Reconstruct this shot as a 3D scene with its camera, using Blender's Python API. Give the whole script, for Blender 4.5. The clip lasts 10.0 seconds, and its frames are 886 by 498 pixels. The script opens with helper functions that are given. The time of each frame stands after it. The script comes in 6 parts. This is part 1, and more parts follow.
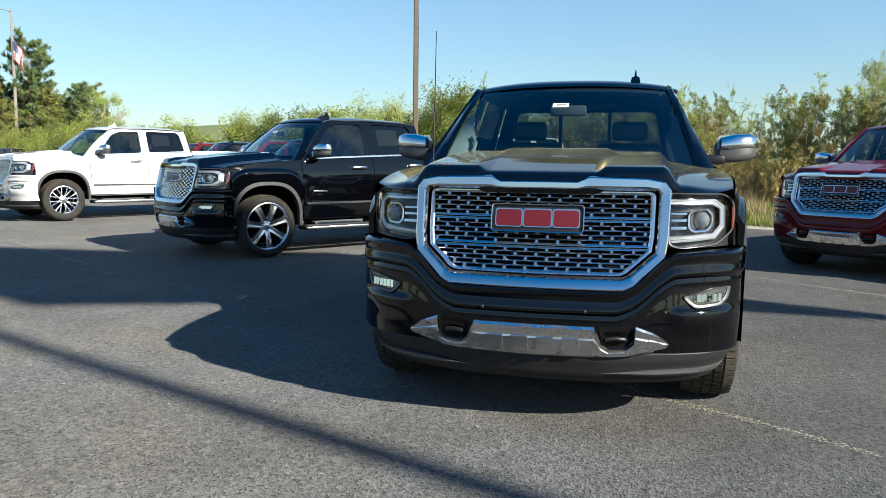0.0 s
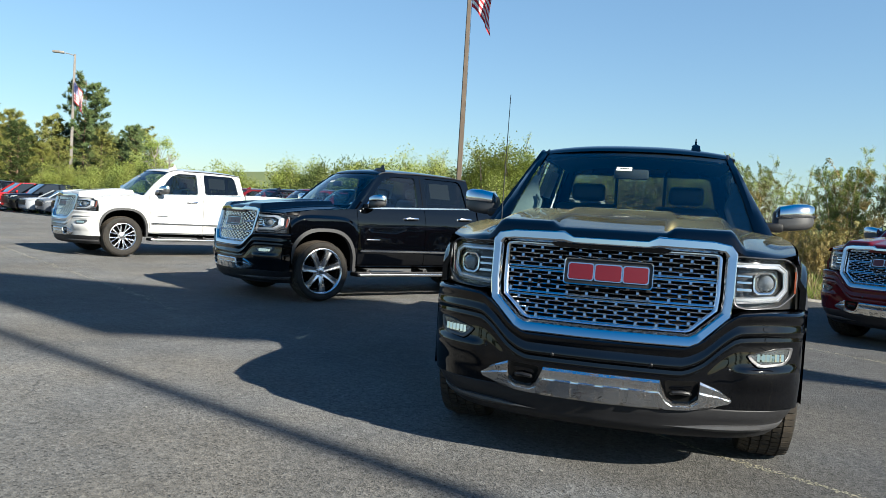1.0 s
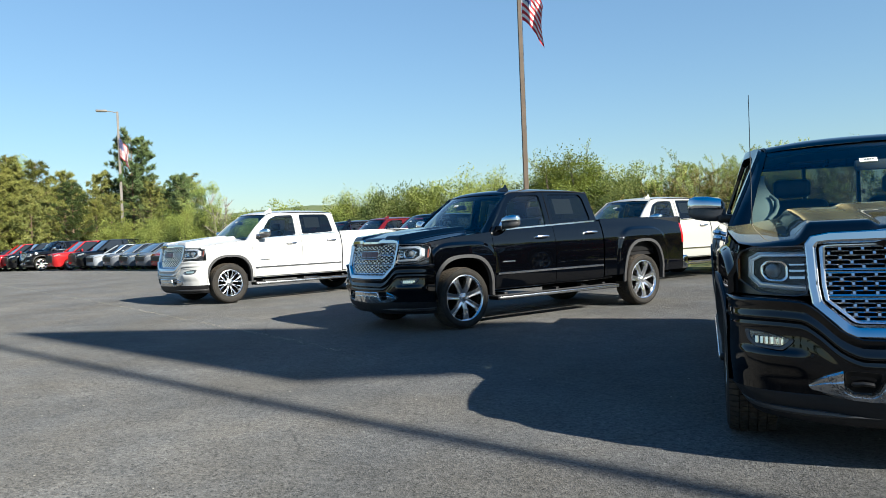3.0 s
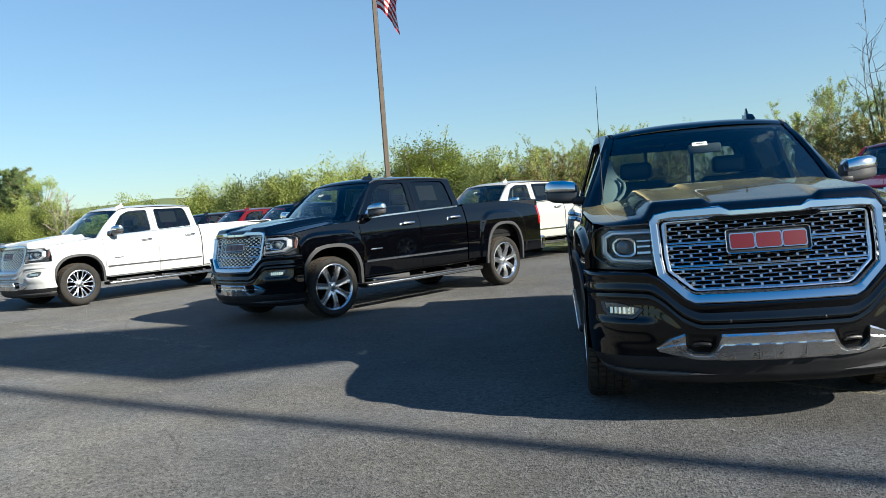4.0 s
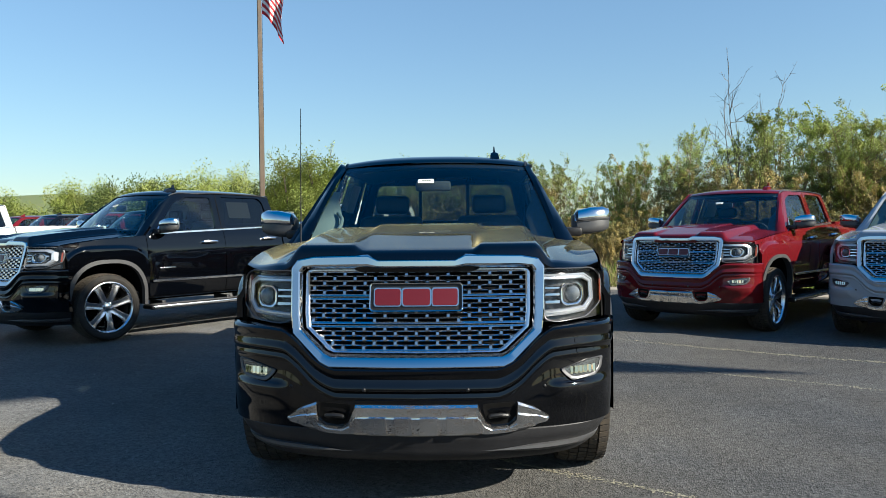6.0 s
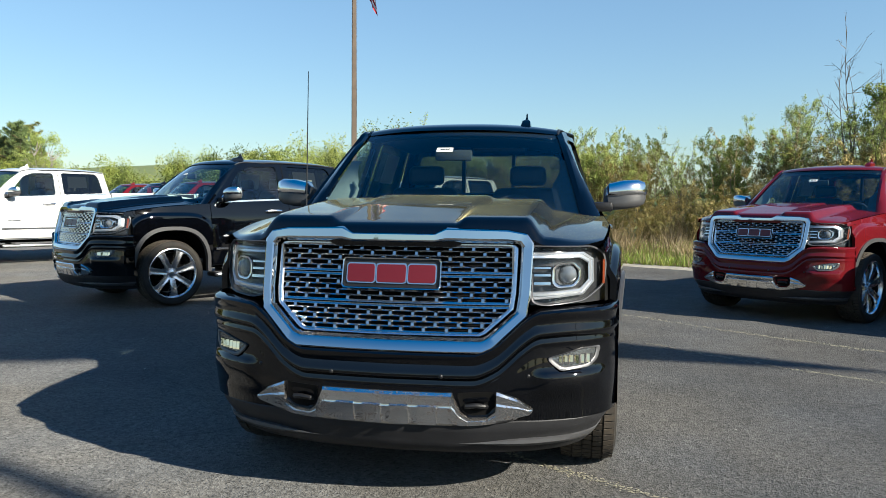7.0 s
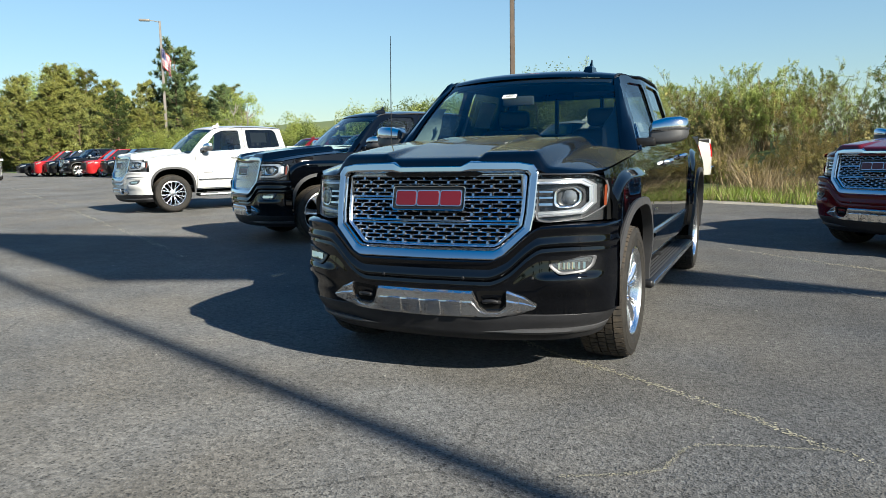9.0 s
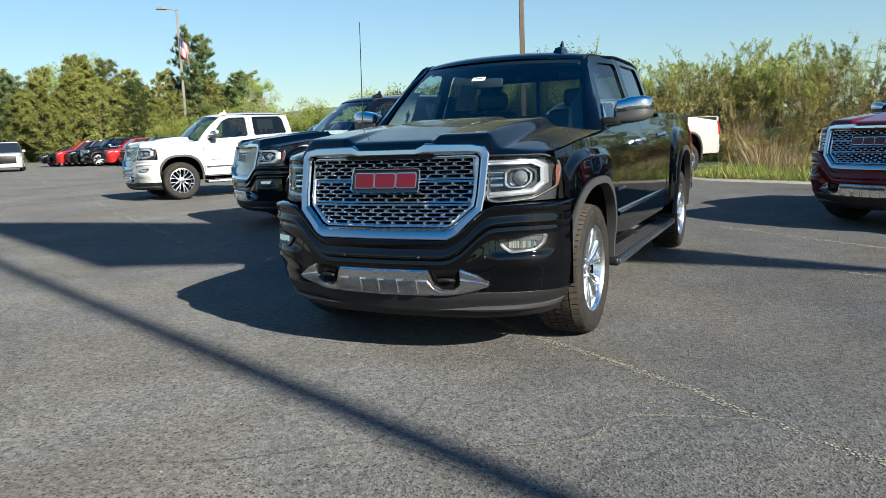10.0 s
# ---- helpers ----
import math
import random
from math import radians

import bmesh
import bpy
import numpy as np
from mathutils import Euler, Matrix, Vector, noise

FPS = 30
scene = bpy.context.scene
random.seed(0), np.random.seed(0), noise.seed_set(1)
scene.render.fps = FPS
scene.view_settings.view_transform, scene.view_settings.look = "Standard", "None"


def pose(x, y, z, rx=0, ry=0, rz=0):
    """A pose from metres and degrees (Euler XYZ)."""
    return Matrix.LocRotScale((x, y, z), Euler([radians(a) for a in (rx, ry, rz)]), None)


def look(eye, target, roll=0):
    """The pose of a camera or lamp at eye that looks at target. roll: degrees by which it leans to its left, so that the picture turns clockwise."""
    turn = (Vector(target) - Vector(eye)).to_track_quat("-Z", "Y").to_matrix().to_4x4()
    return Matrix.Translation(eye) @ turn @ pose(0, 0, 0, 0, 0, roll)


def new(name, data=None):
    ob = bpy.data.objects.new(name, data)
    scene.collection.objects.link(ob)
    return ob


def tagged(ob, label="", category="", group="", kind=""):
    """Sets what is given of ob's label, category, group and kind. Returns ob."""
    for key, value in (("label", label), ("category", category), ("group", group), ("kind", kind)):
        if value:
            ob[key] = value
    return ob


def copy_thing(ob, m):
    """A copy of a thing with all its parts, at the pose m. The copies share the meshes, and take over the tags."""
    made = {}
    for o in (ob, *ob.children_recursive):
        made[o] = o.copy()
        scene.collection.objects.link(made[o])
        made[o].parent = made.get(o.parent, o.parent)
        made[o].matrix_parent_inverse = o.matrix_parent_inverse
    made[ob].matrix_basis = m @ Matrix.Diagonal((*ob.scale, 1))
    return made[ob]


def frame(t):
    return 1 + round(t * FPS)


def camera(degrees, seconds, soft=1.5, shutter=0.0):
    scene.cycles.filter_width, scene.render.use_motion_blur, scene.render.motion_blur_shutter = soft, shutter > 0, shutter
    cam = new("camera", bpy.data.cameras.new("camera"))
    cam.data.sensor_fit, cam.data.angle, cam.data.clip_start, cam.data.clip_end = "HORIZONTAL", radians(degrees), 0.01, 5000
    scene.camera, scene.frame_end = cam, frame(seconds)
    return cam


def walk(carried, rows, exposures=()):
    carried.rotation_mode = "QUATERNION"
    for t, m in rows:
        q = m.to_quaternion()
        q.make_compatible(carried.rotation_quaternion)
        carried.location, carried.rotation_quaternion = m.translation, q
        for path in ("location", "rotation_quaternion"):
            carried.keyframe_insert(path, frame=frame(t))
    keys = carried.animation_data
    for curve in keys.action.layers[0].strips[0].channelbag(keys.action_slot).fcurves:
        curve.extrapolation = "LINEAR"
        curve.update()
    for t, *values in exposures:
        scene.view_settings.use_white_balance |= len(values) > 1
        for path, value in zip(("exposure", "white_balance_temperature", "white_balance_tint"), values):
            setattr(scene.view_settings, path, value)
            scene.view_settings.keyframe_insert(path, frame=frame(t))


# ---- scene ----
cam = camera(61.2, 10.0, soft=0.72)
PATH = [
    (0, (0.352, -3.449, 1.274), (-0.098, -1.513, 1.047), 0.6),
    (0.5, (0.367, -3.545, 1.276), (-0.17, -1.628, 1.081), 1.8),
    (1, (0.194, -3.737, 1.251), (-0.346, -1.813, 1.168), 3.4),
    (1.5, (-0.146, -3.827, 1.216), (-0.7, -1.906, 1.153), 2.8),
    (2, (-0.519, -3.889, 1.264), (-1.108, -1.978, 1.225), 1.1),
    (3.3, (-1.308, -4.039, 1.287), (-1.909, -2.132, 1.246), -3.8),
    (3.5, (-1.363, -4.071, 1.296), (-1.881, -2.14, 1.237), -4.2),
    (4, (-1.194, -4.155, 1.29), (-1.475, -2.177, 1.198), -4.4),
    (4.5, (-0.821, -4.126, 1.315), (-0.983, -2.135, 1.221), -3.6),
    (5, (-0.514, -3.969, 1.316), (-0.433, -1.972, 1.236), -1.8),
    (5.2, (-0.388, -3.837, 1.337), (-0.268, -1.841, 1.286), -1.5),
    (6.3, (0.375, -3.297, 1.345), (0.247, -1.302, 1.285), -0.4),
    (6.5, (0.46, -3.217, 1.36), (0.295, -1.225, 1.29), -0.4),
    (7, (0.737, -3.054, 1.326), (0.409, -1.085, 1.205), 0.5),
    (7.5, (0.968, -3.122, 1.309), (0.473, -1.194, 1.115), 0.3),
    (8, (1.166, -3.326, 1.3), (0.476, -1.463, 1.068), -1.3),
    (8.5, (1.496, -3.491, 1.278), (0.759, -1.646, 1.045), -0.8),
    (9, (1.689, -3.677, 1.271), (0.908, -1.854, 1.015), -1.1),
    (9.5, (1.837, -3.781, 1.258), (1.01, -1.984, 0.958), -3.0),
    (10, (2.073, -3.636, 1.262), (1.239, -1.843, 0.963), -2.2),
]
walk(cam, [(t, look(eye, target, roll)) for t, eye, target, roll in PATH], [(0, 1.56, 5900, 0), (1, 1.48, 5850, 0), (2, 1.43, 5800, 0), (3.5, 1.40, 5800, 0), (4.5, 1.43, 5850, 0), (5, 1.50, 5950, 0), (6.5, 1.45, 5900, 0), (7, 1.49, 5950, 0), (8, 1.48, 5950, 0), (9, 1.39, 5900, 0), (10, 1.38, 5900, 0)])

# ---- world and sun ----
SUN_WAY = Vector((-0.92, 0.39, 0)).normalized()   # the way the shadows fall on the ground
SUN_HIGH = radians(30)
world = bpy.data.worlds.new("sky")
scene.world = world
world.use_nodes = True
wn = world.node_tree.nodes
sky = wn.new("ShaderNodeTexSky")
sky.sky_type, sky.sun_disc = "NISHITA", False
sky.sun_elevation, sky.sun_rotation = SUN_HIGH, math.atan2(-SUN_WAY.x, -SUN_WAY.y)
sky.air_density, sky.dust_density, sky.ozone_density = 1.0, 0.35, 1.6
wn["Background"].inputs[1].default_value = 0.079
# a clear spring sky: the horizon is only a little brighter than the blue above
grey, power, even = wn.new("ShaderNodeRGBToBW"), wn.new("ShaderNodeMath"), wn.new("ShaderNodeVectorMath")
power.operation, even.operation = "POWER", "SCALE"
power.inputs[1].default_value = -0.3
sl = world.node_tree.links
sl.new(sky.outputs[0], grey.inputs[0]), sl.new(grey.outputs[0], power.inputs[0])
sl.new(sky.outputs[0], even.inputs[0]), sl.new(power.outputs[0], even.inputs["Scale"])
# the blue deepens towards the zenith
where, split, high, deep = wn.new("ShaderNodeTexCoord"), wn.new("ShaderNodeSeparateXYZ"), wn.new("ShaderNodeMapRange"), wn.new("ShaderNodeHueSaturation")
high.interpolation_type = "SMOOTHSTEP"
high.inputs[1].default_value, high.inputs[2].default_value, high.inputs[3].default_value, high.inputs[4].default_value = 0.30, 0.90, 1.0, 1.45
sl.new(where.outputs["Generated"], split.inputs[0]), sl.new(split.outputs[2], high.inputs[0]), sl.new(high.outputs[0], deep.inputs["Saturation"])
sl.new(even.outputs[0], deep.inputs["Color"]), sl.new(deep.outputs[0], wn["Background"].inputs[0])
sun = new("sun", bpy.data.lights.new("sun", "SUN"))
sun.data.energy, sun.data.angle, sun.data.color = 5.0, radians(0.53), (1.0, 0.845, 0.70)
sun.matrix_world = look((0, 0, 30), Vector((0, 0, 30)) + SUN_WAY * math.cos(SUN_HIGH) - Vector((0, 0, math.sin(SUN_HIGH))))


# ---- materials ----
def material(name, color, rough=0.5, metal=0.0, coat=0.0, spec=0.5, vary=0.0, scale=20.0, bump=0.0, bscale=120.0, second=None, detail=6):
    """A node material: base colour mixed with a second one by two scales of noise, uneven roughness, fine bump."""
    m = bpy.data.materials.new(name)
    m.use_nodes = True
    n, l = m.node_tree.nodes, m.node_tree.links
    b = n["Principled BSDF"]
    b.inputs["Base Color"].default_value = (*color, 1)
    b.inputs["Roughness"].default_value = rough
    b.inputs["Metallic"].default_value = metal
    b.inputs["Coat Weight"].default_value = coat
    b.inputs["Coat Roughness"].default_value = 0.03
    b.inputs["Specular IOR Level"].default_value = spec
    co = n.new("ShaderNodeTexCoord")
    if vary:
        t = n.new("ShaderNodeTexNoise")
        t.inputs["Scale"].default_value, t.inputs["Detail"].default_value = scale, detail
        l.new(co.outputs["Object"], t.inputs["Vector"])
        t2 = n.new("ShaderNodeTexNoise")
        t2.inputs["Scale"].default_value, t2.inputs["Detail"].default_value = scale * 0.13, 3
        l.new(co.outputs["Object"], t2.inputs["Vector"])
        add = n.new("ShaderNodeMath")
        add.operation = "ADD"
        l.new(t.outputs[0], add.inputs[0]), l.new(t2.outputs[0], add.inputs[1])
        r = n.new("ShaderNodeMapRange")
        r.inputs[1].default_value, r.inputs[2].default_value = 0.75, 1.25
        l.new(add.outputs[0], r.inputs[0])
        mix = n.new("ShaderNodeMix")
        mix.data_type = "RGBA"
        other = second or tuple(c * (1 - vary) for c in color)
        mix.inputs[6].default_value, mix.inputs[7].default_value = (*color, 1), (*other, 1)
        l.new(r.outputs[0], mix.inputs[0]), l.new(mix.outputs[2], b.inputs["Base Color"])
        rr = n.new("ShaderNodeMapRange")
        rr.inputs[3].default_value, rr.inputs[4].default_value = max(rough - 0.06, 0.02), min(rough + 0.08, 1)
        l.new(t.outputs[0], rr.inputs[0]), l.new(rr.outputs[0], b.inputs["Roughness"])
    if bump:
        t = n.new("ShaderNodeTexNoise")
        t.inputs["Scale"].default_value, t.inputs["Detail"].default_value = bscale, 5
        l.new(co.outputs["Object"], t.inputs["Vector"])
        u = n.new("ShaderNodeBump")
        u.inputs["Strength"].default_value, u.inputs["Distance"].default_value = 1.0, bump
        l.new(t.outputs[0], u.inputs["Height"]), l.new(u.outputs[0], b.inputs["Normal"])
    return m


def paint(name, color, dust=0.0, rough=0.3, ior=1.45, film=0.0):
    """Clear-coated car paint, with a film of dust or pollen in uneven streaks."""
    m = material(name, color, rough, 0.0, 1.0)
    n, l = m.node_tree.nodes, m.node_tree.links
    b = n["Principled BSDF"]
    b.inputs["Specular IOR Level"].default_value = 0.0
    b.inputs["Coat IOR"].default_value = ior
    co, mp, t = n.new("ShaderNodeTexCoord"), n.new("ShaderNodeMapping"), n.new("ShaderNodeTexNoise")
    mp.inputs["Scale"].default_value = (2.2, 0.8, 2.2)
    t.inputs["Scale"].default_value, t.inputs["Detail"].default_value = 3.0, 8
    l.new(co.outputs["Object"], mp.inputs[0]), l.new(mp.outputs[0], t.inputs["Vector"])
    r = n.new("ShaderNodeMapRange")
    r.inputs[1].default_value, r.inputs[2].default_value = 0.3, 0.8
    r.inputs[3].default_value, r.inputs[4].default_value = dust * 0.4, dust
    l.new(t.outputs[0], r.inputs[0])
    mix = n.new("ShaderNodeMix")
    mix.data_type = "RGBA"
    mix.inputs[6].default_value, mix.inputs[7].default_value = (*color, 1), (0.32, 0.30, 0.21, 1)
    l.new(r.outputs[0], mix.inputs[0]), l.new(mix.outputs[2], b.inputs["Base Color"])
    if film:
        # loose pollen that shows at a low angle
        sw = n.new("ShaderNodeMapRange")
        sw.inputs[1].default_value, sw.inputs[2].default_value = 0.3, 0.75
        sw.inputs[3].default_value, sw.inputs[4].default_value = film * 0.55, film
        l.new(t.outputs[0], sw.inputs[0]), l.new(sw.outputs[0], b.inputs["Sheen Weight"])
        b.inputs["Sheen Roughness"].default_value = 0.26
        b.inputs["Sheen Tint"].default_value = (0.62, 0.56, 0.30, 1)
    cr = n.new("ShaderNodeMapRange")
    cr.inputs[3].default_value, cr.inputs[4].default_value = 0.03, 0.03 + dust * 0.3
    l.new(t.outputs[0], cr.inputs[0]), l.new(cr.outputs[0], b.inputs["Coat Roughness"])
    return m


def glass(name, tint, gloss_rough=0.0, ior=1.52):
    """A thin tinted pane: clear through, glossier at a low angle."""
    m = bpy.data.materials.new(name)
    m.use_nodes = True
    n, l = m.node_tree.nodes, m.node_tree.links
    n.remove(n["Principled BSDF"])
    tr, gl, lw, mx = n.new("ShaderNodeBsdfTransparent"), n.new("ShaderNodeBsdfGlossy"), n.new("ShaderNodeLayerWeight"), n.new("ShaderNodeMixShader")
    tr.inputs[0].default_value = (*tint, 1)
    gl.inputs["Roughness"].default_value = gloss_rough
    gl.inputs["Color"].default_value = (0.95, 0.97, 1, 1)
    # gloss by angle, the same from both sides of the pane
    lw.inputs["Blend"].default_value = 0.5
    f0 = ((ior - 1) / (ior + 1)) ** 2
    steep, gloss = n.new("ShaderNodeMath"), n.new("ShaderNodeMath")
    steep.operation, gloss.operation = "POWER", "MULTIPLY_ADD"
    steep.inputs[1].default_value, gloss.inputs[1].default_value, gloss.inputs[2].default_value = 5.0, 1 - f0, f0
    l.new(lw.outputs["Facing"], steep.inputs[0]), l.new(steep.outputs[0], gloss.inputs[0]), l.new(gloss.outputs[0], mx.inputs[0])
    l.new(tr.outputs[0], mx.inputs[1]), l.new(gl.outputs[0], mx.inputs[2])
    l.new(mx.outputs[0], n["Material Output"].inputs[0])
    return m


def speckled(name):
    """Chrome spattered with small dark specks of dirt, thicker in patches."""
    m = material(name, (0.74, 0.74, 0.73), 0.17, 1.0, bump=0.0002, bscale=60)
    n, l = m.node_tree.nodes, m.node_tree.links
    b = n["Principled BSDF"]
    co, t, wide = n.new("ShaderNodeTexCoord"), n.new("ShaderNodeTexNoise"), n.new("ShaderNodeTexNoise")
    t.inputs["Scale"].default_value, t.inputs["Detail"].default_value = 170, 2
    wide.inputs["Scale"].default_value, wide.inputs["Detail"].default_value = 11, 3
    l.new(co.outputs["Object"], t.inputs["Vector"]), l.new(co.outputs["Object"], wide.inputs["Vector"])
    k = n.new("ShaderNodeMath")
    k.operation = "MULTIPLY_ADD"
    k.inputs[1].default_value = 0.45
    l.new(wide.outputs[0], k.inputs[0]), l.new(t.outputs[0], k.inputs[2])
    r = n.new("ShaderNodeMapRange")
    r.inputs[1].default_value, r.inputs[2].default_value = 0.795, 0.825
    l.new(k.outputs[0], r.inputs[0])
    mix = n.new("ShaderNodeMix")
    mix.data_type = "RGBA"
    mix.inputs[6].default_value, mix.inputs[7].default_value = (0.74, 0.74, 0.73, 1), (0.05, 0.04, 0.035, 1)
    l.new(r.outputs[0], mix.inputs[0]), l.new(mix.outputs[2], b.inputs["Base Color"])
    inv = n.new("ShaderNodeMapRange")
    inv.inputs[3].default_value, inv.inputs[4].default_value = 1.0, 0.0
    l.new(r.outputs[0], inv.inputs[0]), l.new(inv.outputs[0], b.inputs["Metallic"])
    return m


BLACK = paint("black_paint", (0.0006, 0.0008, 0.0015), 0.0008, 0.3, 1.55)
BLACK_DUSTY = paint("dusty_black_paint", (0.0006, 0.0008, 0.0015), 0.010, 0.3, 1.62, film=0.62)
WHITE = paint("white_paint", (0.44, 0.44, 0.435), 0.05)
RED = paint("red_paint", (0.085, 0.003, 0.006), 0.012)
SILVER = paint("silver_paint", (0.28, 0.30, 0.33), 0.03)
PEARL = paint("pearl_white_paint", (0.35, 0.345, 0.325), 0.05)
GREY = paint("grey_paint", (0.10, 0.11, 0.13), 0.03)
CHROME = material("chrome", (0.68, 0.665, 0.645), 0.025, 1.0, bump=0.00005, bscale=12)
MIRROR_CHROME = material("mirror_cap_chrome", (0.76, 0.75, 0.735), 0.13, 1.0, vary=0.05, scale=20)
RIM_CHROME = material("rim_chrome", (0.82, 0.83, 0.85), 0.23, 1.0, vary=0.10, scale=30)
GRILLE_CHROME = material("grille_mesh_chrome", (0.66, 0.655, 0.645), 0.14, 1.0, vary=0.1, scale=60)
ARCH_TRIM = material("arch_trim_plastic", (0.05, 0.05, 0.052), 0.38, vary=0.2, scale=25)
CHROME_SATIN = material("satin_chrome", (0.72, 0.73, 0.75), 0.22, 1.0, vary=0.1, scale=30)
PLASTIC = material("black_plastic", (0.011, 0.011, 0.012), 0.42, spec=0.35, vary=0.3, scale=40, bump=0.0004, bscale=900)
VALANCE = material("grey_valance_plastic", (0.019, 0.019, 0.021), 0.5, spec=0.3, vary=0.25, scale=25, bump=0.0004, bscale=900)
BEZEL = material("satin_bezel", (0.075, 0.075, 0.08), 0.42, 0.3)
LIP = material("pale_valance_lip", (0.055, 0.055, 0.058), 0.42, vary=0.25, scale=25)
LINER = material("wheel_well_liner", (0.005, 0.005, 0.005), 0.9, spec=0.1, vary=0.4, scale=15)
RUBBER = material("tyre_rubber", (0.012, 0.0115, 0.011), 0.7, spec=0.25, vary=0.5, scale=14, second=(0.026, 0.023, 0.019), bump=0.0006, bscale=300)
TREAD = material("dusty_tyre_tread", (0.055, 0.043, 0.030), 0.9, vary=0.5, scale=30, second=(0.024, 0.021, 0.018), bump=0.001, bscale=200)
CABIN = material("dark_cabin_trim", (0.04, 0.04, 0.041), 0.7, vary=0.3, scale=30)
LEATHER = material("black_leather", (0.032, 0.032, 0.034), 0.45, vary=0.3, scale=60, bump=0.0006, bscale=300)
HEADLINER = material("grey_headliner", (0.20, 0.20, 0.20), 0.9, vary=0.1, scale=60)
PALE_TRIM = material("pale_cabin_trim", (0.13, 0.146, 0.132), 0.7, vary=0.1, scale=40)
SHIELD = glass("windscreen_glass", (0.70, 0.82, 0.82), 0.0, 1.75)
SIDE_GLASS = glass("side_window_glass", (0.72, 0.83, 0.82), 0.0, 1.75)
PRIVACY = glass("privacy_glass", (0.10, 0.11, 0.11), 0.0, 1.65)
REAR_GLASS = glass("rear_window_glass", (0.30, 0.33, 0.31))
LENS = glass("headlamp_lens", (0.95, 0.96, 0.97), 0.0, 1.3)
LAMP_WHITE = material("white_lamp_housing", (0.60, 0.61, 0.63), 0.28, 0.75)
LAMP_BACK = material("grey_lamp_bowl", (0.022, 0.022, 0.024), 0.3, 0.0)
FOG_GLASS = material("fog_lamp_glass", (0.20, 0.21, 0.22), 0.12, 0.8, vary=0.6, scale=90, bump=0.002, bscale=110)
AMBER = material("amber_marker", (0.13, 0.026, 0.010), 0.15, 0.0, 1.0)
TAIL_RED = material("red_tail_lamp", (0.35, 0.008, 0.012), 0.12, 0.0, 1.0)
BADGE_RED = material("badge_red", (0.085, 0.003, 0.006), 0.35, 0.0, 0.10)
PAPER = material("white_paper", (0.75, 0.76, 0.72), 0.8, vary=0.05)
SPECKLED = speckled("speckled_chrome")
LAMP_LENS = material("projector_glass", (0.10, 0.11, 0.12), 0.03, 0.0, 1.0)
INK = material("black_ink", (0.02, 0.02, 0.02), 0.7)


# ---- mesh helpers ----
def mesh_of(bm, name, smooth=True, sharp=35):
    bmesh.ops.recalc_face_normals(bm, faces=bm.faces[:])
    me = bpy.data.meshes.new(name)
    for f in bm.faces:
        f.smooth = smooth
    if smooth:
        for e in bm.edges:
            if len(e.link_faces) == 2 and e.calc_face_angle(0) > radians(sharp):
                e.smooth = False
    bm.to_mesh(me)
    bm.free()
    return me


def part(name, bm, mat, parent=None, label="", smooth=True, sharp=35):
    """One mesh object, under a thing or a part."""
    me = mesh_of(bm, name, smooth, sharp) if isinstance(bm, bmesh.types.BMesh) else bm
    if not me.materials:
        me.materials.append(None)
    ob = new(name, me)
    ob.material_slots[0].link = "OBJECT"
    ob.material_slots[0].material = mat
    ob.parent = parent
    return tagged(ob, label)


def grid_into(bm, rows):
    """Quads between rows of points, all of one length."""
    vs = [[bm.verts.new(p) for p in row] for row in rows]
    for a, b in zip(vs, vs[1:]):
        for i in range(len(a) - 1):
            bm.faces.new((a[i], a[i + 1], b[i + 1], b[i]))
    return vs


def grid_mesh(rows, thick=0.0):
    bm = bmesh.new()
    grid_into(bm, rows)
    if thick:
        thicken(bm, thick)
    return bm


def thicken(bm, thick):
    bmesh.ops.recalc_face_normals(bm, faces=bm.faces[:])
    bmesh.ops.solidify(bm, geom=bm.faces[:], thickness=thick)


def loops_mesh(loops, closed=True, caps=False, bm=None):
    """Quads between closed loops of points."""
    bm = bm or bmesh.new()
    vs = [[bm.verts.new(p) for p in loop] for loop in loops]
    n = len(vs[0])
    for a, b in zip(vs, vs[1:]):
        for i in range(n if closed else n - 1):
            j = (i + 1) % n
            bm.faces.new((a[i], a[j], b[j], b[i]))
    if caps:
        bm.faces.new(vs[0][::-1]), bm.faces.new(vs[-1])
    return bm


def box_into(bm, x0, x1, y0, y1, z0, z1, bevel=0.0, seg=2, m=None):
    made = bmesh.ops.create_cube(bm, size=1)["verts"]
    for v in made:
        v.co = Vector((x0 + (v.co.x + 0.5) * (x1 - x0), y0 + (v.co.y + 0.5) * (y1 - y0), z0 + (v.co.z + 0.5) * (z1 - z0)))
    if bevel:
        edges = list({e for v in made for e in v.link_edges})
        made = bmesh.ops.bevel(bm, geom=edges, offset=bevel, segments=seg, affect="EDGES", profile=0.5)["verts"]
    if m:
        bmesh.ops.transform(bm, matrix=m, verts=list({v for v in made}))
    return bm


def box(*a, **k):
    return box_into(bmesh.new(), *a, **k)


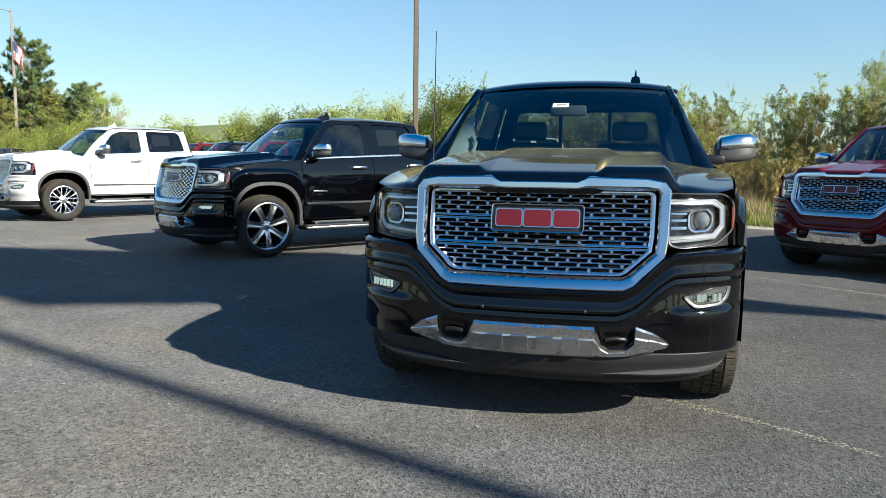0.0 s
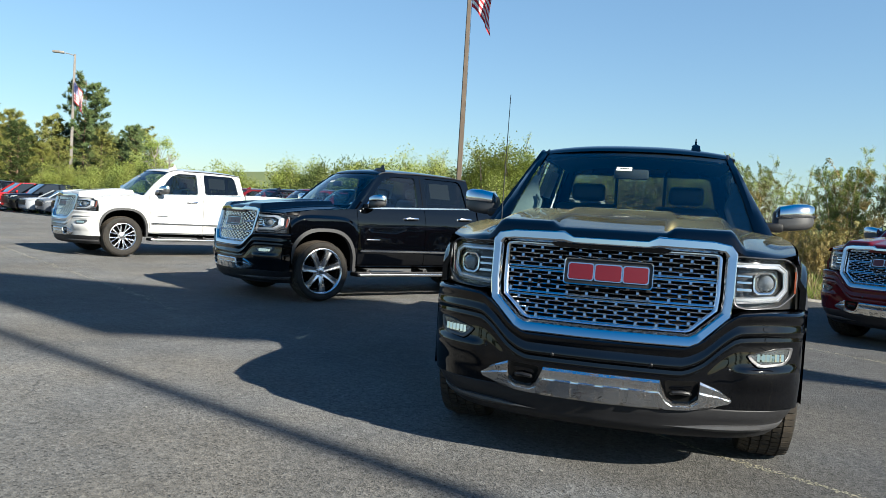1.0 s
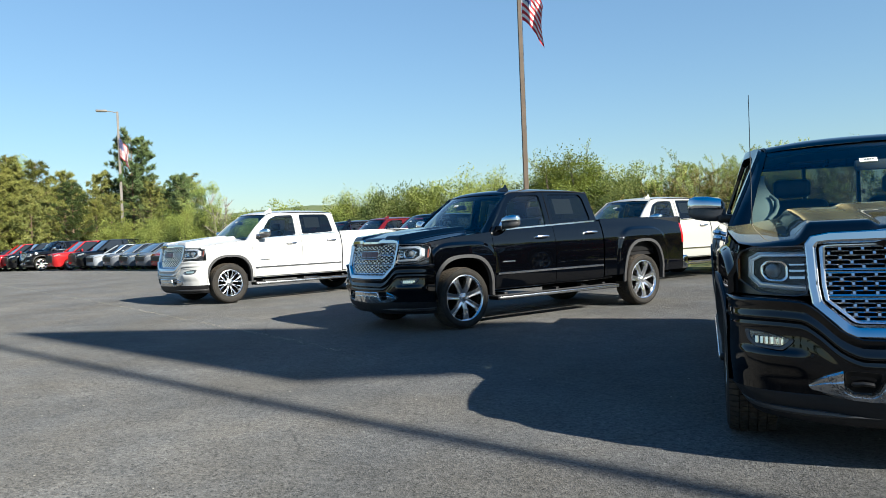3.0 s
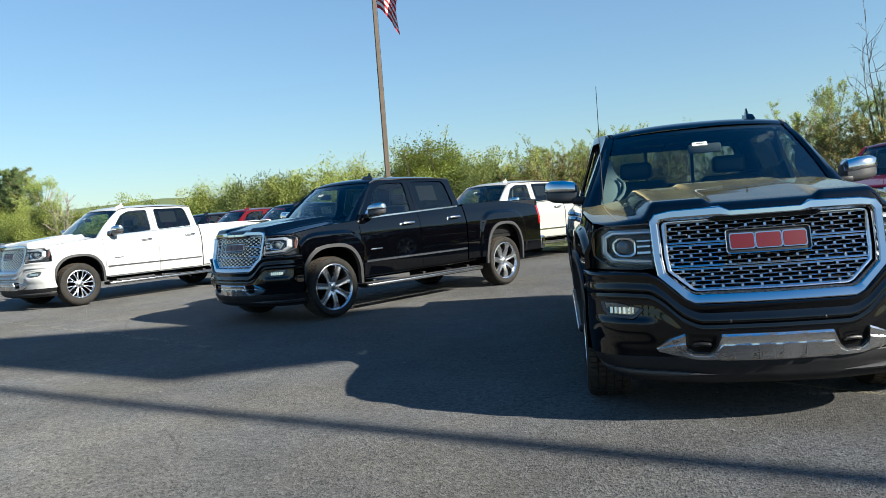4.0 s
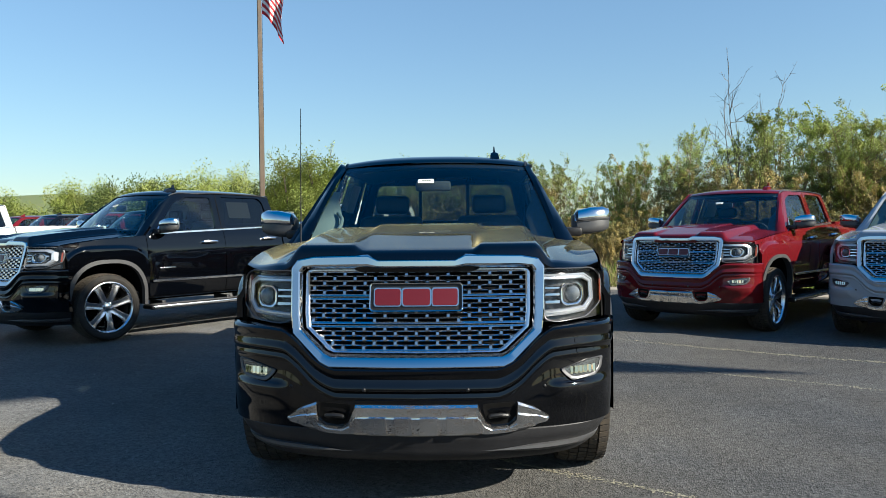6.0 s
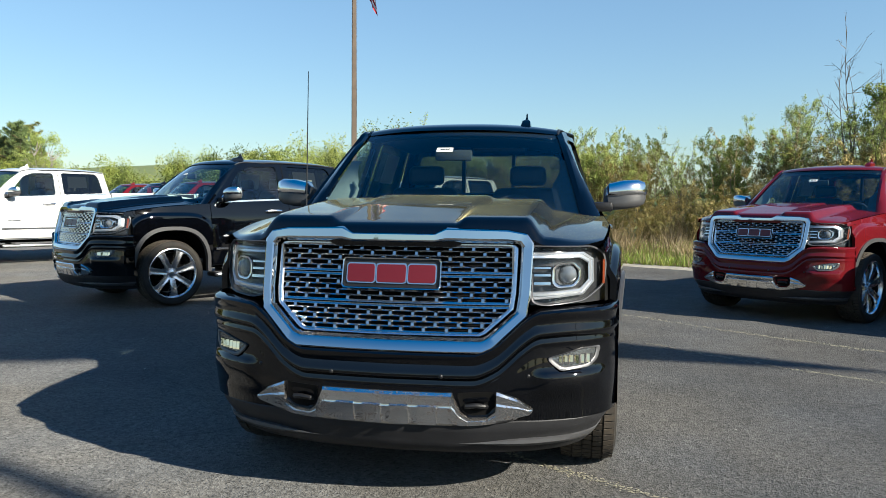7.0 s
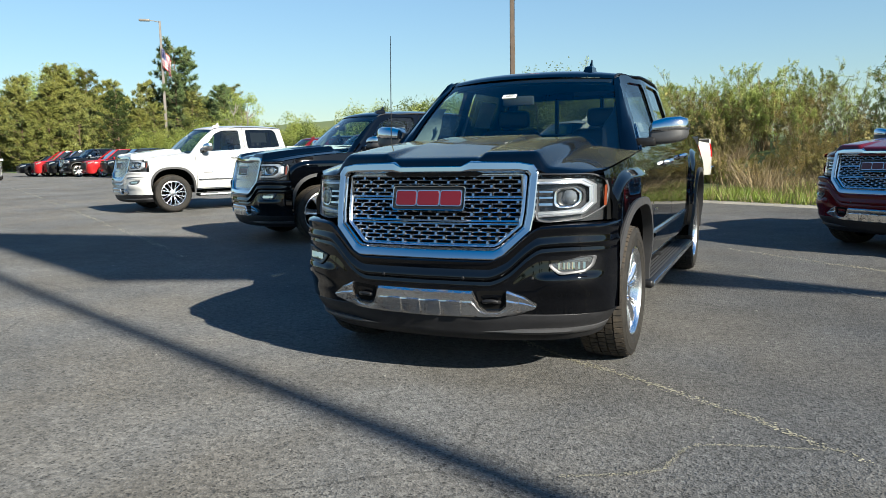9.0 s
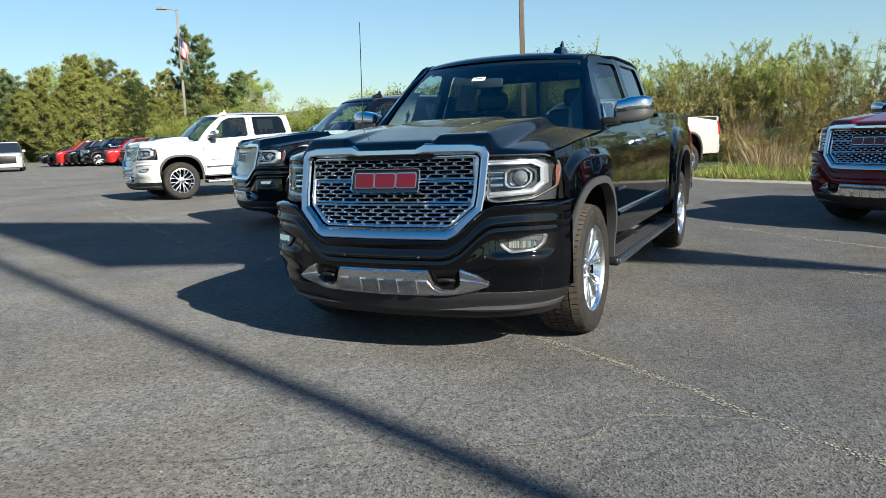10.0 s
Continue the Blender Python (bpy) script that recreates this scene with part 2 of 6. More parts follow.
def tube(points, radius, sides=8, caps=True, bm=None):
    """A round bar along points; radius may be a list."""
    bm = bm or bmesh.new()
    pts = [Vector(p) for p in points]
    rad = radius if isinstance(radius, (list, tuple)) else [radius] * len(pts)
    loops = []
    for i, p in enumerate(pts):
        d = (pts[min(i + 1, len(pts) - 1)] - pts[max(i - 1, 0)]).normalized()
        side = d.cross(Vector((0, 0, 1)) if abs(d.z) < 0.9 else Vector((1, 0, 0))).normalized()
        up = side.cross(d)
        loops.append([p + (side * math.cos(a) + up * math.sin(a)) * rad[i] for a in (2 * math.pi * k / sides for k in range(sides))])
    return loops_mesh(loops, True, caps, bm)


def lathe(profile, sides=48, axis="x", bm=None, closed=False):
    """Turn a profile of (along, radius) round the x axis."""
    bm = bm or bmesh.new()
    ring = [[Vector((a, r * math.cos(t), r * math.sin(t))) for t in (2 * math.pi * k / sides for k in range(sides))] for a, r in profile]
    return loops_mesh(ring, True, False, bm)


def curve(xs, ys):
    """A smooth curve through points, without overshoot."""
    xs, ys = np.array(xs, float), np.array(ys, float)
    d = np.diff(ys) / np.diff(xs)
    s = np.concatenate([[d[0]], np.where(d[:-1] * d[1:] > 0, 2 * d[:-1] * d[1:] / np.where(d[:-1] + d[1:] == 0, 1, d[:-1] + d[1:]), 0), [d[-1]]])

    def f(x):
        x = min(max(x, xs[0]), xs[-1])
        i = min(max(int(np.searchsorted(xs, x)) - 1, 0), len(d) - 1)
        h = xs[i + 1] - xs[i]
        t = (x - xs[i]) / h
        return float(ys[i] * (1 + 2 * t) * (1 - t) ** 2 + s[i] * h * t * (1 - t) ** 2 + ys[i + 1] * t * t * (3 - 2 * t) + s[i + 1] * h * t * t * (t - 1))
    return f


def steps(a, b, n):
    return [a + (b - a) * i / n for i in range(n + 1)]


def smooth01(x):
    x = min(max(x, 0.0), 1.0)
    return x * x * (3 - 2 * x)


# ---- the pickup truck: x to its left side, y to its tail, z up, from the ground under its nose ----
HUB_F, HUB_R, HUB_Z, TYRE_R = 0.96, 4.605, 0.405, 0.405
plan_w = curve([0.25, 0.42, 0.7, 0.96, 1.5, 3.5, 4.6, 5.2, 5.80], [0.865, 0.925, 0.968, 0.985, 0.982, 0.984, 0.988, 0.975, 0.945])
sect_w = curve([0.42, 0.55, 0.7, 0.85, 1.0, 1.10, 1.17, 1.25, 1.33, 1.41], [-0.05, -0.014, 0.0, 0.004, 0.006, 0.002, -0.014, -0.035, -0.065, -0.09])
side_top = curve([0.25, 0.45, 0.8, 1.2, 1.5, 1.75, 2.5, 3.68], [1.125, 1.160, 1.208, 1.244, 1.266, 1.281, 1.314, 1.362])
ARCH_TOP = {HUB_F: 0.945, HUB_R: 1.03}
FLARE = {HUB_F: (0.60, 0.755), HUB_R: (0.64, 0.87)}


def arch(y, hub, half, top):
    d = abs(y - hub) / half
    return HUB_Z + (top - HUB_Z) * (1 - d ** 2.7) ** (1 / 2.7) if d < 1 else -1.0


def arch_loop(hub, half, top, n=28, low=0.40):
    pts = []
    for i in range(n + 1):
        a = math.pi * i / n
        c, s = math.cos(a), math.sin(a)
        pts.append((hub - half * math.copysign(abs(c) ** (2 / 2.7), c), HUB_Z + (top - HUB_Z) * abs(s) ** (2 / 2.7)))
    return pts


def half_width(y, z):
    w = plan_w(y) + sect_w(z)
    for hub in (HUB_F, HUB_R):
        fy, fz = FLARE[hub]
        d = ((abs(y - hub) / fy) ** 4 + (max(z - HUB_Z, 0) / fz) ** 4) ** 0.25
        w += 0.034 * (1 - smooth01((d - 0.93) / 0.06))
    return w


def side_panel(sx, y0, y1, low, top, n, rows=16, cuts=(), inset=0.0):
    """A body side panel between two upright lines, cut round the wheel."""
    ys = sorted(set(steps(y0, y1, n)) | {c for c in cuts if y0 < c < y1})
    lines = []
    for y in ys:
        a, b = low(y), top(y)
        lines.append([(sx * (half_width(y, z) - inset), y, z) for z in (a + (b - a) * (k / rows) for k in range(rows + 1))])
    rim = lambda line: [(x - sx * 0.03, y, z) for x, y, z in line]
    return grid_mesh([rim(lines[0]), *lines, rim(lines[-1])])


def face_y(x, z):
    """The front face of the grille: leaning back and bowed."""
    return 0.045 + 0.115 * (z - 0.72) / 0.45 + 0.055 * (x / 0.6) ** 2


bump_plan = curve([0, 0.3, 0.6, 0.8, 0.9, 0.95, 0.985], [0.0, 0.018, 0.085, 0.175, 0.265, 0.34, 0.47])
bump_top = curve([0, 0.37, 0.455, 0.592, 0.645, 0.8, 0.985], [0.705, 0.705, 0.735, 0.852, 0.882, 0.89, 0.885])
bump_up = curve([0, 0.008, 0.018, 0.030, 0.060, 0.092, 0.104, 0.114, 0.128, 0.142, 0.150, 0.16], [0.065, 0.018, 0.003, 0.004, 0.016, 0.004, 0.001, 0.008, 0.026, 0.022, 0.020, 0.026])
bump_low = curve([0.22, 0.27, 0.33, 0.40, 0.46, 0.54, 0.62, 0.72], [0.16, 0.085, 0.062, 0.05, 0.036, 0.02, 0.018, 0.022])


def bumper_y(x, z):
    x = abs(x)
    w = max(bump_top(x) - z, 0)
    ledge = 0.024 * smooth01((x - 0.61) / 0.07) * (1 - smooth01((x - 0.90) / 0.05)) * smooth01((0.630 - z) / 0.035) * (1 - smooth01((0.575 - z) / 0.10))
    return -ledge + bump_plan(x) + (bump_up(w) if w < 0.16 else bump_low(z) * smooth01((w - 0.16) / 0.1) + 0.026 * (1 - smooth01((w - 0.16) / 0.1)))


def lamp_y(x, z):
    """The surface of the headlamps, swept back round the corner."""
    return 0.155 + 0.215 * (max(abs(x) - 0.60, 0) / 0.28) ** 2 + 0.16 * (z - 0.9)


hood_mid = curve([0.115, 0.130, 0.150, 0.185, 0.30, 0.50, 0.80, 1.20, 1.36], [1.166, 1.196, 1.224, 1.240, 1.259, 1.290, 1.334, 1.371, 1.376])
hood_flank = curve([0.115, 0.130, 0.150, 0.185, 0.35, 0.64, 0.80, 1.20, 1.36], [1.184, 1.218, 1.250, 1.268, 1.287, 1.314, 1.326, 1.352, 1.357])


def hood_z(x, y, at):
    """The bonnet's height; y runs along its middle line, at is the true place along the truck."""
    u = abs(x)
    edge = side_top(at) + 0.004
    w = 0.262 + 0.02 * min(max((y - 0.15) / 1.1, 0), 1)
    a, b = hood_mid(y), hood_flank(y)
    z = a + (b - a) * smooth01((u - w) / 0.05)
    z += (edge - z) * (0.62 * smooth01((u - 0.575) / 0.085) + 0.38 * smooth01((u - 0.64) / 0.28))
    return z


def screen_pt(s, t):
    """The windscreen: s from -1 to 1 across, t from 0 at the cowl to 1 at the roof."""
    x = s * (0.83 + (0.655 - 0.83) * t)
    y = 1.17 + 0.69 * t + 0.24 * s * s * (1 - 0.30 * t) - 0.02 * math.sin(math.pi * t)
    z = 1.235 + 0.575 * t - 0.015 * s * s * t + 0.018 * math.sin(math.pi * t)
    return (x, y, z)


def cab_x(y, z):
    t = (z - 1.25) / 0.55
    return 0.918 - 0.15 * t - 0.025 * t * t - 0.085 * max(t, 0) * (1 - smooth01((y - 1.85) / 0.8)) - 0.02 * smooth01((y - 3.1) / 0.6)


def roof_z(x, y):
    return curve_roof(y) - (0.022 + 0.040 * smooth01((y - 1.84) / 0.5)) * (abs(x) / roof_half(y)) ** 2.8


def roof_half(y):
    return 0.645 + 0.090 * smooth01((y - 1.84) / 0.8) - 0.02 * smooth01((y - 3.1) / 0.6)


curve_roof = curve([1.84, 1.89, 2.0, 2.2, 2.7, 3.3, 3.62], [1.808, 1.836, 1.862, 1.882, 1.900, 1.892, 1.866])


def holed_sheet(outline, holes, to3d, thick):
    """A sheet with openings, given in two coordinates."""
    bm = bmesh.new()
    edges = []
    for loop in [outline, *holes]:
        vs = [bm.verts.new((a, b, 0)) for a, b in loop]
        edges += [bm.edges.new((vs[i], vs[(i + 1) % len(vs)])) for i in range(len(vs))]
    bmesh.ops.triangle_fill(bm, edges=edges, use_beauty=True)
    for v in bm.verts:
        v.co = to3d(v.co.x, v.co.y)
    if thick:
        thicken(bm, thick)
    return bm


def rounded(points, r, n=4):
    """A polygon with rounded corners."""
    out = []
    pts = [Vector((*p, 0)) for p in points]
    for i, p in enumerate(pts):
        a, b = (pts[i - 1] - p), (pts[(i + 1) % len(pts)] - p)
        k = min(r, a.length * 0.45, b.length * 0.45)
        a, b = p + a.normalized() * k, p + b.normalized() * k
        for j in range(n + 1):
            t = j / n
            q = a * (1 - t) ** 2 + p * 2 * t * (1 - t) + b * t * t
            out.append((q.x, q.y))
    return out


def resampled(loop, n):
    pts = [Vector((*p, 0)) for p in loop] + [Vector((*loop[0], 0))]
    lens = np.concatenate([[0], np.cumsum([(b - a).length for a, b in zip(pts, pts[1:])])])
    out = []
    for k in range(n):
        d = lens[-1] * k / n
        i = min(int(np.searchsorted(lens, d, "right")) - 1, len(pts) - 2)
        q = pts[i].lerp(pts[i + 1], (d - lens[i]) / max(lens[i + 1] - lens[i], 1e-9))
        out.append((q.x, q.y))
    return out


def frame_ring(outer, inner, to_y, proud, n=160, back=0.04):
    """A moulded frame on a front face, between two outlines (x, z)."""
    def loop(t, lift):
        return [(a[0] + (b[0] - a[0]) * t, to_y(a[0] + (b[0] - a[0]) * t, a[1] + (b[1] - a[1]) * t) + lift, a[1] + (b[1] - a[1]) * t) for a, b in zip(outer, inner)]
    return loops_mesh([loop(0, back), loop(0, -proud * 0.45), loop(0.05, -proud * 0.85), loop(0.14, -proud), loop(0.66, -proud * 0.84), loop(0.78, -proud * 0.66), loop(0.84, -proud * 0.30), loop(0.97, proud * 0.1), loop(1, back)])


def plate_on(outline, to_y, lift, thick=0.012):
    """A raised plate of an outline (x, z) on a front face."""
    n = len(outline)
    bm = bmesh.new()
    a = [bm.verts.new((x, to_y(x, z) + thick, z)) for x, z in outline]
    b = [bm.verts.new((x, to_y(x, z) - lift, z)) for x, z in outline]
    for i in range(n):
        bm.faces.new((a[i], a[(i + 1) % n], b[(i + 1) % n], b[i]))
    f = bm.faces.new(b)
    bmesh.ops.triangulate(bm, faces=[f])
    return bm


RIM_R = {"wide": 0.305, "twin": 0.268, "many": 0.268}


def wheel_rim(style):
    """A chrome wheel; its face looks to +x, its middle at the origin."""
    bm = bmesh.new()
    R = RIM_R[style]
    lathe([(0.07, R + 0.004), (0.118, R + 0.008), (0.128, R + 0.003), (0.130, R - 0.004), (0.122, R - 0.012), (0.104, R - 0.020), (0.06, R - 0.026)], 64, bm=bm)
    lathe([(0.098, 0.001), (0.100, 0.022), (0.094, 0.033), (0.082, 0.036), (0.078, 0.046), (0.080, 0.066), (0.074, 0.080), (0.03, 0.088)], 32, bm=bm)
    count, pair, broad = {"wide": (7, 0.20, 1.9), "twin": (6, 0.20, 1.7), "many": (8, 0.16, 0.95)}[style]
    if style == "wide":
        # seven broad spokes, each with a shallow trough and flared at the rim
        wide_at = curve([0, 0.45, 0.75, 0.9, 1.0], [0.036, 0.041, 0.045, 0.051, 0.064])
        for k in range(count):
            c = Vector((0, math.cos(2 * math.pi * k / count), math.sin(2 * math.pi * k / count)))
            side = Vector((0, -c.z, c.y))
            rows = []
            for t in (0, 0.15, 0.3, 0.45, 0.6, 0.72, 0.82, 0.9, 0.96, 1.0):
                r, w = 0.055 + (R - 0.014 - 0.055) * t, wide_at(t)
                x = 0.080 + 0.018 * math.sin(math.pi * t) + 0.026 * t * t
                rows.append([c * math.sqrt(max(r * r - (w * q) ** 2, 0.0009)) + side * (w * q) + Vector((x - d, 0, 0)) for q, d in ((-1.06, 0.05), (-1.0, 0.012), (-0.9, 0.0), (-0.5, 0.0), (-0.34, 0.003), (0.34, 0.003), (0.5, 0.0), (0.9, 0.0), (1.0, 0.012), (1.06, 0.05))])
            grid_into(bm, rows)
    for k in range(count):
        for sgn in (-1, 1) if style != "wide" else ():
            a = 2 * math.pi * k / count + sgn * pair * 0.5
            a2 = 2 * math.pi * k / count + sgn * pair * 1.2
            rows = []
            for i, r in enumerate(steps(0.060, R - 0.014, 6)):
                t = i / 6
                ang = a + (a2 - a) * t
                w = (0.010 + 0.008 * t) * broad
                x = 0.076 + 0.016 * math.sin(math.pi * t) + 0.030 * t * t
                c = Vector((0, math.cos(ang), math.sin(ang)))
                s = Vector((0, -math.sin(ang), math.cos(ang)))
                rows.append([c * r + s * (w * q) + Vector((x - dx, 0, 0)) for q, dx in ((-1.1, 0.045), (-1, 0.020), (-0.75, 0.006), (-0.35, 0.0), (0.1 * sgn, 0.003), (0.35, 0.0), (0.75, 0.006), (1, 0.020), (1.1, 0.045))])
            grid_into(bm, rows)
        if k < 6:
            ang = 2 * math.pi * (k + 0.5) / 6
            c = Vector((0.082, 0.056 * math.cos(ang), 0.056 * math.sin(ang)))
            bmesh.ops.create_icosphere(bm, subdivisions=1, radius=0.013, matrix=Matrix.Translation(c))
    return mesh_of(bm, "rim")


def tyre_wall(R):
    """The tyre's carcass for a rim of radius R, with raised rings on its wall."""
    h = 0.394 - R
    prof = [(-0.13, R), (-0.137, R + 0.30 * h), (-0.138, R + 0.62 * h), (-0.128, 0.385), (-0.115, 0.394), (0.115, 0.394), (0.128, 0.385), (0.136, R + 0.74 * h), (0.139, R + 0.70 * h), (0.138, R + 0.62 * h),
            (0.139, R + 0.55 * h), (0.139, R + 0.36 * h), (0.1365, R + 0.33 * h), (0.135, R + 0.16 * h), (0.129, R + 0.04 * h), (0.118, R - 0.002), (0.10, R - 0.006)]
    return mesh_of(lathe(prof, 64), "tyre", sharp=30)


def tyre_meshes():
    wall = {k: tyre_wall(r + 0.006) for k, r in RIM_R.items()}
    bm = bmesh.new()
    count = 64
    for k in range(count):
        for j, (x0, x1) in enumerate(((-0.128, -0.078), (-0.070, -0.028), (-0.021, 0.021), (0.028, 0.070), (0.078, 0.128))):
            a0 = 2 * math.pi * (k + 0.06 + 0.25 * (j % 2)) / count
            a1 = 2 * math.pi * (k + 0.84 + 0.25 * (j % 2)) / count
            tops = []
            for x in (x0, x1):
                r = TYRE_R - (0.012 if abs(x) > 0.12 else 0.0)
                for a in (a0, a1):
                    tops.append((x, r, a))
            v = [bm.verts.new((x, r * math.cos(a), r * math.sin(a))) for x, r, a in tops]
            w = [bm.verts.new((x, 0.392 * math.cos(a), 0.392 * math.sin(a))) for x, r, a in tops]
            bm.faces.new((v[0], v[1], v[3], v[2]))
            for p, q in ((0, 1), (1, 3), (3, 2), (2, 0)):
                bm.faces.new((v[p], v[q], w[q], w[p]))
    tread = mesh_of(bm, "tread", False)
    return wall, tread


RIMS = {k: wheel_rim(k) for k in ("wide", "twin", "many")}
TYRE_WALLS, TYRE_TREAD = tyre_meshes()
TYRE_WALL = TYRE_WALLS["twin"]
for each in (*RIMS.values(), *TYRE_WALLS.values()):
    each.materials.append(None)
BARREL = mesh_of(lathe([(-0.125, 0.29), (-0.11, 0.265), (0.05, 0.245), (0.085, 0.262)], 40), "wheel_barrel")
DISC = mesh_of(lathe([(-0.02, 0.001), (-0.02, 0.18), (-0.04, 0.18), (-0.04, 0.23), (-0.06, 0.24)], 32), "brake_disc")


def add_wheel(truck, sx, y, style):
    w = new("wheel")
    w.parent = truck
    w.matrix_basis = Matrix.Translation((sx * 0.858, y, HUB_Z)) @ Matrix.Rotation(0 if sx > 0 else math.pi, 4, "Z") @ Matrix.Rotation(0.3, 4, "X")
    part("tyre", TYRE_WALLS[style], RUBBER, w, "black rubber tyre with dusty tread")
    part("tread", TYRE_TREAD, TREAD, w)
    part("rim", RIMS[style], RIM_CHROME, w, "bright chrome spoked rim")
    part("wheel_barrel", BARREL, LINER, w)
    part("brake_disc", DISC, LINER, w)


def pickup(name, style="twin"):
    T = new(name)
    low_f = lambda y: max(0.50 if y > 1.2 else 0.62, arch(y, HUB_F, 0.465, ARCH_TOP[HUB_F]))
    near = [HUB_F + d * q for d in (0.4649, 0.458, 0.44) for q in (-1, 1)]
    rear = [y - HUB_F + HUB_R for y in near]
    sill = lambda y: 0.50
    low_b = lambda y: max(0.52, arch(y, HUB_R, 0.465, ARCH_TOP[HUB_R]))
    rail = curve([3.6, 4.6, 5.8], [1.392, 1.404, 1.404])
    for sx in (-1, 1):
        part("front_fender", side_panel(sx, 0.475, 1.475, low_f, side_top, 48, 36, near), BLACK, T)
        # the nose of the fender over the lamp
        rows = [[(sx * half_width(y, z), y, z) for z in steps(1.115, side_top(y), 4)] for y in steps(0.40, 0.475, 5)]
        part("fender_nose", grid_mesh(rows), BLACK, T)
        d1 = part("front_door", side_panel(sx, 1.483, 2.655, sill, side_top, 24, 24), BLACK, T)
        d2 = part("rear_door", side_panel(sx, 2.663, 3.675, sill, side_top, 12, 24), BLACK, T)
        part("bed_side", side_panel(sx, 3.70, 5.69, low_b, rail, 72, 36, rear), BLACK, T)
        part("rocker_panel", grid_mesh([[(sx * x, y, z) for x, z in ((0.945, 0.505), (0.92, 0.475), (0.84, 0.46), (0.6, 0.46))] for y in steps(1.44, 4.1, 4)]), BLACK, T)
        for hub in (HUB_F, HUB_R):
            pts = arch_loop(hub, 0.465, ARCH_TOP[hub])
            w = lambda y, z: half_width(y, max(z, 0.5))
            part("wheel_arch_liner", grid_mesh([[(sx * x, y, z) for y, z in pts] for x in (0.56, 0.97)]), LINER, T)
            inner, outer = arch_loop(hub, 0.455, ARCH_TOP[hub] - 0.008), arch_loop(hub, 0.500, ARCH_TOP[hub] + 0.036)
            rows = [[(sx * (w(y, z) - 0.05), y, z) for y, z in inner], [(sx * (w(y, z) + 0.014), y, z) for y, z in inner],
                    [(sx * (w(y, z) + 0.012), y, z) for y, z in outer], [(sx * (w(y, z) - 0.02), y, z) for y, z in outer]]
            part("wheel_arch_trim", grid_mesh(rows), ARCH_TRIM, T, "dark plastic wheel arch lip")
            add_wheel(T, sx, hub, style)
        # mouldings, handles, mirror, step
        part("side_moulding", grid_mesh([[(sx * (half_width(y, z) + o), y, z) for z, o in ((0.672, 0), (0.676, 0.014), (0.70, 0.016), (0.706, 0))] for y in steps(1.52, 3.65, 16)]), CHROME_SATIN, T, "bright chrome side strip")
        part("belt_moulding", grid_mesh([[(sx * (cab_x(y, side_top(y)) + o), y, side_top(y) + dz) for dz, o in ((-0.004, 0.0), (0.0, 0.014), (0.020, 0.012), (0.024, -0.01))] for y in steps(1.70, 3.60, 14)]), CHROME_SATIN, T, "chrome window-line strip")
        for door, yh in ((d1, 2.40), (d2, 3.42)):
            h = bmesh.new()
            zc = 1.168 + 0.032 * (yh - 2.40)
            pts = [(sx * (half_width(yh + dy, zc) + o), yh + dy, zc + dz) for dy, o, dz in ((-0.115, 0.0, -0.004), (-0.10, 0.03, 0), (-0.05, 0.042, 0.003), (0.05, 0.042, 0.004), (0.10, 0.03, 0.002), (0.115, 0.0, 0))]
            tube(pts, [0.016, 0.019, 0.020, 0.020, 0.019, 0.016], 8, bm=h)
            part("handle", h, CHROME_SATIN, door, "chrome pull handle")
        m = part("mirror", mirror_shell(sx), ARCH_TRIM, T, "wing mirror with chrome cap")
        part("mirror_cap", mirror_cap(sx), MIRROR_CHROME, m, "bright chrome mirror cap")
        part("mirror_arm", box(min(sx * 0.86, sx * 1.0), max(sx * 0.86, sx * 1.0), 1.62, 1.72, 1.285, 1.345, bevel=0.018), PLASTIC, m)
        part("mirror_glass", box(min(sx * 0.985, sx * 1.165), max(sx * 0.985, sx * 1.165), 1.802, 1.806, 1.33, 1.475, bevel=0.0), CHROME, m)
        st = part("running_board", box(min(sx * 0.80, sx * 1.02), max(sx * 0.80, sx * 1.02), 1.50, 3.98, 0.325, 0.385, bevel=0.022, seg=3), PLASTIC, T, "black running board with ribbed tread")
        part("step_trim", box(min(sx * 1.012, sx * 1.028), max(sx * 1.012, sx * 1.028), 1.53, 3.95, 0.335, 0.372, bevel=0.006), CHROME_SATIN, st)
        rb = bmesh.new()
        for k in range(5):
            xx = sx * (0.88 + 0.026 * k)
            box_into(rb, xx - 0.006, xx + 0.006, 1.56, 3.92, 0.383, 0.389)
        part("step_tread", rb, LIP, st)
        for yb in (1.75, 2.75, 3.75):
            part("step_bracket", box(min(sx * 0.6, sx * 0.9), max(sx * 0.6, sx * 0.9), yb - 0.03, yb + 0.03, 0.335, 0.42, bevel=0.006), PLASTIC, st)
        greenhouse(T, sx)
        headlamp(T, sx)
        foglamp(T, sx)
        tow_hook(T, sx)
        part("tail_lamp", grid_mesh([[(sx * (half_width(y, z) + (0.002 if 0 < i < 3 else -0.012)), y, z) for i, y in enumerate((5.648, 5.652, 5.70, 5.712))] for z in steps(0.965, 1.31, 8)]), TAIL_RED, T, "red tail lamp")
        part("fender_badge", box(min(sx * 1.0, sx * 1.004), max(sx * 1.0, sx * 1.004), 1.64, 1.86, 0.838, 0.856, bevel=0.001, m=Matrix.Translation((sx * -0.012, 0, 0))), CHROME_SATIN, T, "small bright badge bar")
        a = part("door_seal", grid_mesh([[(sx * 0.905, y, z) for z in steps(0.52, 1.22, 3)] for y in steps(1.44, 3.74, 3)]), LINER, T)
    # hood
    rows = []
